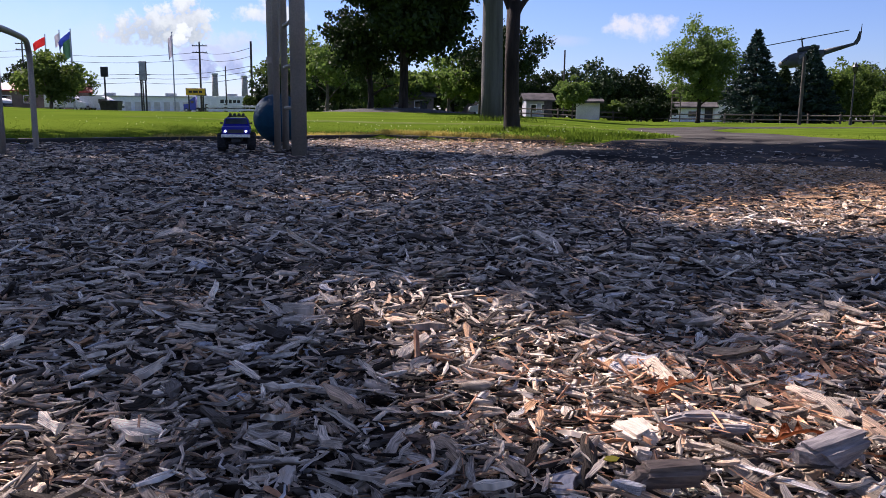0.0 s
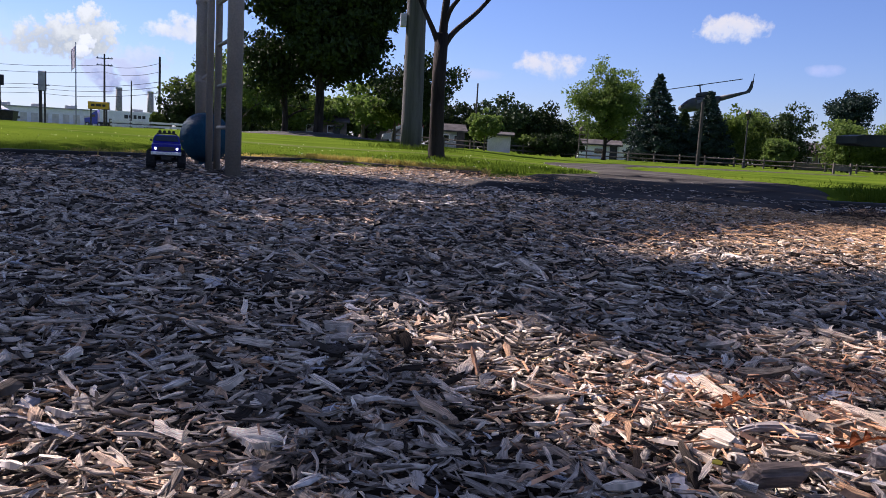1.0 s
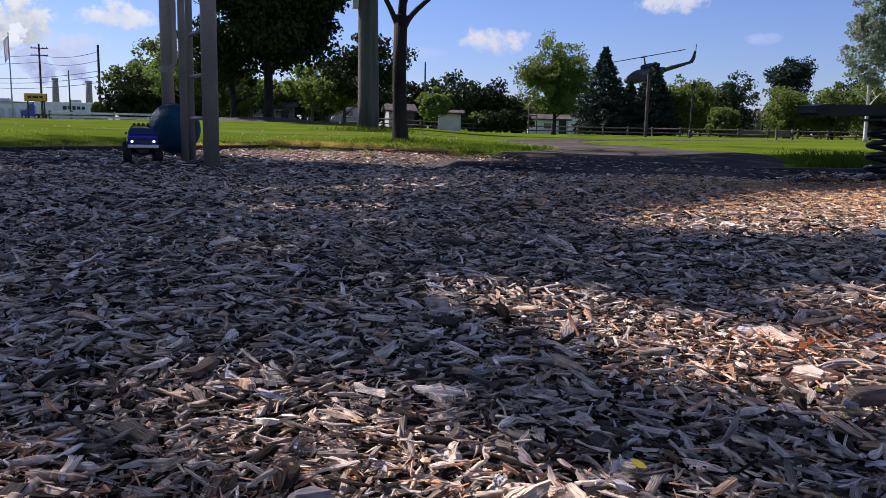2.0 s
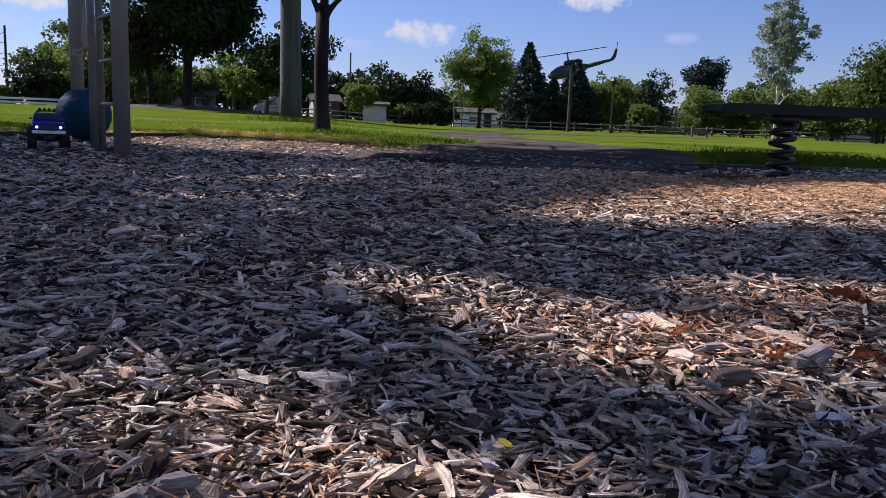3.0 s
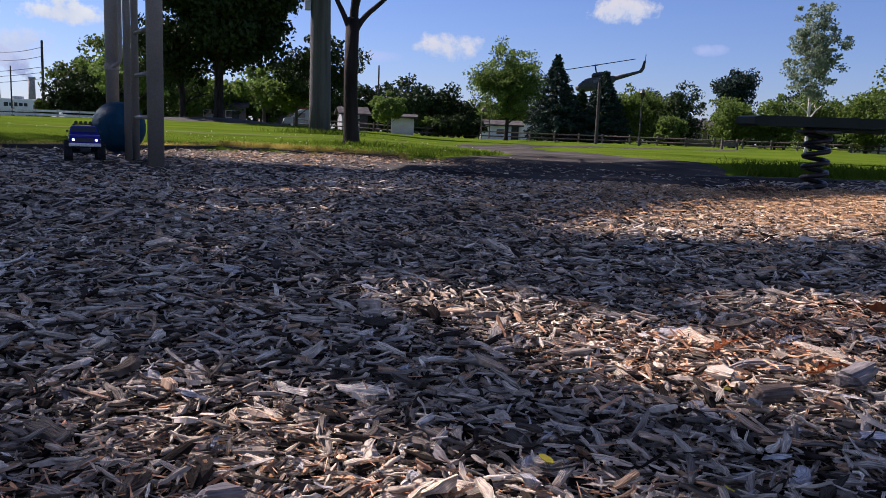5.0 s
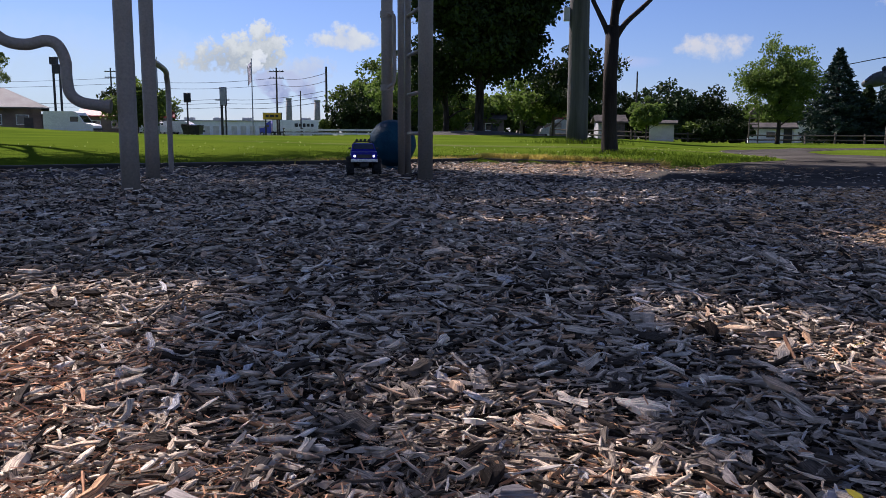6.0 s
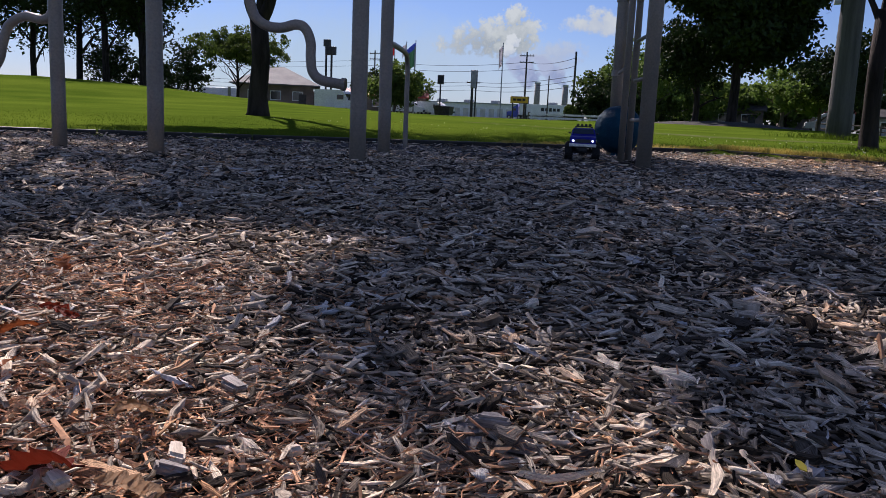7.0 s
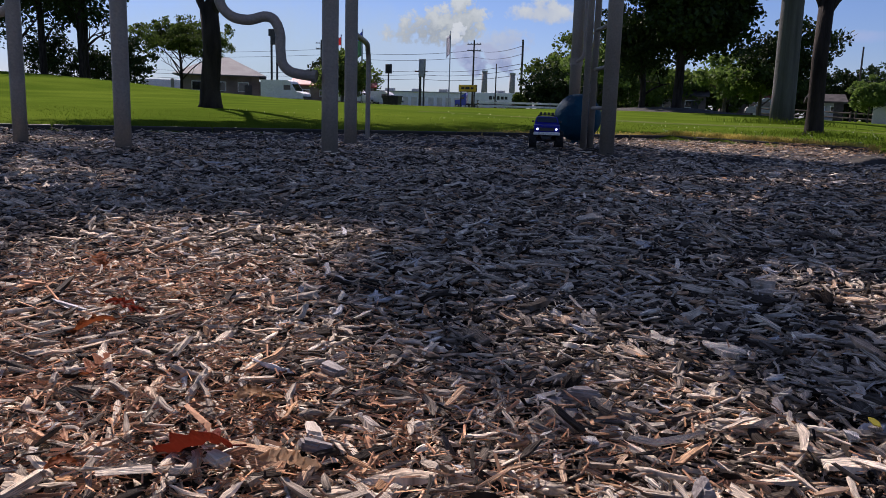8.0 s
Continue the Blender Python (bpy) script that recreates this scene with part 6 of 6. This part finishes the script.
# stray chips kicked out over the footpath
rng = np.random.default_rng(41)
px_, py_ = rng.uniform(0.5, 3.9, 1500), rng.uniform(4.2, 7.4, 1500)
keep = ~off_path(px_, py_, 0.0) & (rng.random(1500) < np.exp(-np.maximum(outside(px_, py_) + 0.5, 0) / 0.25))
px_, py_ = px_[keep], py_[keep]
tagged(part("wood_chips", raw_mesh("wood_chips", *chip_arrays(rng, px_, py_, land(px_, py_) + 0.021, np.clip(0.025 * np.exp(rng.normal(0, 0.4, len(px_))), 0.01, 0.06), 2, 0.08, True)), CHIP, mulch), "loose wood chips strewn over the path edge", kind="stuff")


def litter(cx, cy, rx, ry, count, seed, size=0.011, lift=0.016):
    """Fine slivers of bark and leaf on the mulch: rust-coloured in front, beyond y 2 a tan that paints in warm
    sunlight.
    """
    rng = np.random.default_rng(seed)
    x, y = cx + rng.normal(0, rx, count), cy + rng.normal(0, ry, count)
    length = np.clip(size * np.exp(rng.normal(0, 0.45, count)), 0.005, 0.05)
    z = bed_z(x, y) + lift + 0.020 * rng.random(count)
    ob = part("bark_litter", raw_mesh("bark_litter", *chip_arrays(rng, x, y, z, length, 2, 0.25 if cy < 2 else 0.15, True, 0.75, 0.8 if cy < 2 else 0.5)), LITTER_SUNLIT if cy > 2 else LITTER_RUST, mulch)
    return tagged(ob, "fine rusty and sunlit-tan bark and leaf shreds", kind="stuff")


# rows past y 2 are laid along the far sun patches to warm their colour
for row in ((-0.80, -0.04, 0.24, 0.13, 9000, 1, 0.0085, 0.013), (-1.10, 0.36, 0.17, 0.13, 3600, 2, 0.011, 0.014), (0.10, 0.40, 0.12, 0.10, 1000, 3), (0.40, 0.47, 0.14, 0.08, 900, 4), (-0.42, 0.08, 0.14, 0.08, 450, 5),
            (2.5, 2.05, 1.0, 0.45, 17000, 6, 0.024, 0.024), (0.3, 6.6, 1.0, 0.5, 2500, 7, 0.03), (2.7, 3.2, 0.9, 0.35, 6000, 8, 0.026, 0.024)):
    litter(*row)

# leaf mould heaped round the foot of the see-saw's spring
rng = np.random.default_rng(31)
mx_, my_ = 2.52 + rng.normal(0, 0.26, 1800), 3.52 + rng.normal(0, 0.14, 1800)
mz_ = bed_z(mx_, my_) - 0.004 + 0.080 * np.exp(-((mx_ - 2.46) / 0.22) ** 2 - ((my_ - 3.52) / 0.2) ** 2) * rng.random(1800) ** 0.5
heap_ = part("leaf_mould", raw_mesh("leaf_mould", *chip_arrays(rng, mx_, my_, mz_, np.clip(0.035 * np.exp(rng.normal(0, 0.4, 1800)), 0.012, 0.09), 3, 0.35, True)), BROWN_WOOD_FINE, mulch)
tagged(heap_, "dark heap of leaf mould and shreds", kind="stuff")

# the large pieces that lie on top, one by one
rng = np.random.default_rng(9)
shapes = []
for k in range(24):
    me = raw_mesh("wood_chip", *chunk_arrays(rng, np.zeros(1), np.zeros(1), np.zeros(1), np.array([rng.uniform(0.018, 0.031)]), 6, 0.0, 0.31))
    me.materials.append(CHIP_ONE)
    shapes.append(me)
for k in range(280):
    x, y = rng.uniform(-1.35, 0.95), -0.12 + 1.25 * rng.random() ** 1.3
    ob = new("wood_chip", shapes[k % 24])
    ob.parent = mulch
    ob.matrix_basis = pose(x, y, float(bed_z(x, y)) + rng.uniform(0.014, 0.028), rng.normal(0, 10), rng.normal(0, 12), rng.uniform(0, 360))


def big_chip(x, y, length, width, turn, material, seed):
    """One notable slab of wood, split along its grain: flat-sided, ridged, torn at both ends, one end raised."""
    rng = np.random.default_rng(seed)
    away = 50 < abs(turn) < 130
    width = min(width, 0.016 if length > 0.045 else 0.024)
    length = min(max(length * (0.58 if away else 0.75), 1.6 * width), 0.050)
    m, rows, thick = 12, 8, width * rng.uniform(0.5, 0.8)
    ridge = 1 + rng.normal(0, 0.20, m)
    torn = rng.normal(0, 0.11, (2, m)) * length
    bow, twist = rng.normal(0, 0.07) * length, rng.normal(0, 0.25)
    rings = []
    for i, t in enumerate(np.linspace(-0.5, 0.5, rows)):
        full = (0.72 if i in (0, rows - 1) else 1.0) * rng.uniform(0.86, 1.08)
        side = bow * 4 * t * t + rng.normal(0, 0.03) * width
        ring = []
        for k in range(m):
            a = 6.28319 * k / m
            c, s = math.cos(a), math.sin(a)
            r = ridge[k] * full * rng.uniform(0.90, 1.10)
            push = torn[0, k] if i == 0 else torn[1, k] if i == rows - 1 else rng.normal(0, 0.02) * length
            v, w = 0.5 * width * r * math.copysign(abs(c) ** 0.45, c) + side, 0.5 * thick * r * math.copysign(abs(s) ** 0.45, s) + 0.5 * bow * t
            q = twist * t
            ring.append((length * t + push, v * math.cos(q) - w * math.sin(q), v * math.sin(q) + w * math.cos(q)))
        rings.append(ring)
    ob = part("wood_chip", loft(rings), material, mulch)
    tip = (9 if away else 2) + rng.normal(0, 4)
    ob.matrix_basis = pose(x, y, float(bed_z(x, y)) + 0.016 + 0.30 * length * math.sin(radians(tip)), rng.normal(0, 14), tip if turn < 0 else -tip, turn)
    return ob


PALE_WOOD = surface("pale_wood", (0.46, 0.38, 0.28), (0.68, 0.60, 0.47), 150, 0.75, 0.7, 5, stretch=(0.3, 2.4, 2.4))
GREY_WOOD = surface("grey_wood", (0.15, 0.13, 0.12), (0.38, 0.34, 0.30), 150, 0.75, 0.8, 5, stretch=(0.3, 2.4, 2.4))
BLUE_WOOD = surface("bluish_wood", (0.22, 0.22, 0.23), (0.36, 0.36, 0.37), 60, 0.7, 0.4, 6, stretch=(0.4, 2, 2))
BROWN_WOOD = surface("brown_wood", (0.08, 0.058, 0.042), (0.24, 0.18, 0.13), 140, 0.8, 0.8, 6, stretch=(0.3, 2.4, 2.4))
# notable slabs, from east to west across the front of the bed
SLABS_EAST = ((-0.341, 0.198, 0.102, 0.020, -86, PALE_WOOD),
              (-0.284, 0.160, 0.083, 0.010, -80, GREY_WOOD),
              (-0.205, 0.259, 0.049, 0.011, -94, PALE_WOOD),
              (-0.019, 0.233, 0.075, 0.017, -103, BLUE_WOOD),
              (0.026, 0.229, 0.052, 0.019, -99, GREY_WOOD),
              (0.166, 0.605, 0.085, 0.013, -103, PALE_WOOD),
              (0.230, 0.419, 0.028, 0.021, 23, BLUE_WOOD),
              (0.159, 0.145, 0.087, 0.014, -96, PALE_WOOD))
SLABS_MIDDLE = ((-0.523, 0.397, 0.071, 0.013, 70, BLUE_WOOD),
              (-0.214, 0.154, 0.035, 0.017, 51, BLUE_WOOD),
              (-0.099, 0.195, 0.083, 0.010, 42, GREY_WOOD),
              (-0.464, 0.109, 0.073, 0.016, -66, GREY_WOOD),
              (-0.418, 0.114, 0.045, 0.013, 0, GREY_WOOD),
              (-0.372, 0.130, 0.074, 0.007, 47, BROWN_WOOD),
              (-0.239, 0.089, 0.044, 0.016, 30, BLUE_WOOD),
              (-0.381, 0.293, 0.027, 0.011, -2, PALE_WOOD),
              (-0.511, 0.139, 0.082, 0.008, 77, BROWN_WOOD),
              (-0.510, -0.038, 0.048, 0.013, 6, PALE_WOOD),
              (-0.621, -0.059, 0.025, 0.012, 72, GREY_WOOD))
SLABS_WEST = ((-0.691, 0.104, 0.062, 0.018, -20, BROWN_WOOD),
              (-0.404, 0.068, 0.038, 0.013, 3, BROWN_WOOD),
              (-0.466, -0.040, 0.034, 0.011, 5, GREY_WOOD),
              (-0.566, 0.013, 0.015, 0.011, 0, PALE_WOOD),
              (-0.595, 0.371, 0.090, 0.015, -54, GREY_WOOD),
              (-0.127, 0.328, 0.040, 0.011, 0, BROWN_WOOD),
              (0.054, 0.312, 0.045, 0.022, -74, PALE_WOOD),
              (-0.329, 0.280, 0.031, 0.011, -19, GREY_WOOD),
              (-0.477, 0.409, 0.045, 0.013, -57, PALE_WOOD))
for i, row in enumerate(SLABS_EAST + SLABS_MIDDLE + SLABS_WEST):
    big_chip(*row, 500 + i)


def block(x, y, length, width, tall, turn, material, seed):
    """A stout broken-off lump of wood: uneven faces, worn corners, fibres along its length."""
    rng = np.random.default_rng(seed)
    bm = bmesh.new()
    bmesh.ops.create_cube(bm, size=1)
    for v in bm.verts:
        v.co = Vector((v.co.x * length, v.co.y * width, v.co.z * tall)) * rng.uniform(0.62, 1.0)
        v.co.x += rng.normal(0, 0.16) * length
        v.co.y += rng.normal(0, 0.10) * width
    bmesh.ops.bevel(bm, geom=list(bm.edges), offset=0.20 * min(width, tall), segments=2, affect="EDGES")
    bmesh.ops.subdivide_edges(bm, edges=list(bm.edges), cuts=2, use_grid_fill=True)
    shift = Vector(rng.uniform(0, 50, 3))
    for v in bm.verts:
        p = Vector((v.co.x * 60, v.co.y * 320, v.co.z * 320)) + shift
        v.co *= 1 + 0.22 * noise.noise(p * 0.35) + 0.10 * noise.noise(p * 1.2)
    ob = part("wood_chip", bm, material, mulch)
    ob.matrix_basis = pose(x, y, float(bed_z(x, y)) + 0.027 + 0.35 * tall, rng.normal(0, 8), rng.normal(0, 8), turn)
    return ob


for i, row in enumerate(((-0.671, -0.108, 0.027, 0.015, 0.012, -12, PALE_WOOD), (-0.690, -0.128, 0.011, 0.008, 0.008, 20, PALE_WOOD),
                         (-0.632, -0.040, 0.028, 0.013, 0.010, -55, PALE_WOOD), (-0.622, -0.062, 0.020, 0.013, 0.011, 15, GREY_WOOD),
                         (-0.672, 0.083, 0.027, 0.016, 0.012, -20, GREY_WOOD), (0.041, 0.287, 0.036, 0.024, 0.014, 115, PALE_WOOD),
                         (0.036, 0.252, 0.020, 0.014, 0.010, 80, PALE_WOOD), (0.044, 0.212, 0.046, 0.026, 0.020, 4, BROWN_WOOD),
                         (0.153, 0.234, 0.050, 0.022, 0.024, 20, GREY_WOOD), (0.102, 0.316, 0.062, 0.014, 0.010, -3, GREY_WOOD),
                         (0.108, 0.292, 0.032, 0.010, 0.009, -12, GREY_WOOD), (-0.452, 0.118, 0.040, 0.018, 0.014, 12, GREY_WOOD),
                         (-0.353, -0.034, 0.022, 0.020, 0.016, 30, GREY_WOOD), (-0.565, 0.005, 0.014, 0.010, 0.008, 60, PALE_WOOD))):
    block(*row, 700 + i)


# clover heads in the lawn
rng = np.random.default_rng(52)
fx, fy = rng.uniform(-6, 4, 420), rng.uniform(7.5, 13, 420)
keep = (outside(fx, fy) > 0.15) & off_path(fx, fy, 0.1) & (rng.random(420) < 0.3)
tips = np.stack([fx[keep], fy[keep], land(fx[keep], fy[keep]) + 0.03], 1)
knob = np.array([(0, 0, 1), (1, 0, 0), (0, 1, 0), (-1, 0, 0), (0, -1, 0), (0, 0, -1)]) * 0.006
faces = np.array([(0, 1, 2), (0, 2, 3), (0, 3, 4), (0, 4, 1), (5, 2, 1), (5, 3, 2), (5, 4, 3), (5, 1, 4)])
heads = raw_mesh("clover_flowers", (tips[:, None] + knob[None]).reshape(-1, 3), (np.arange(len(tips))[:, None, None] * 6 + faces[None]).reshape(-1, 3))
tagged(part("clover_flowers", heads, CLOVER), "small white clover flowers in the lawn", "flowers", kind="stuff")
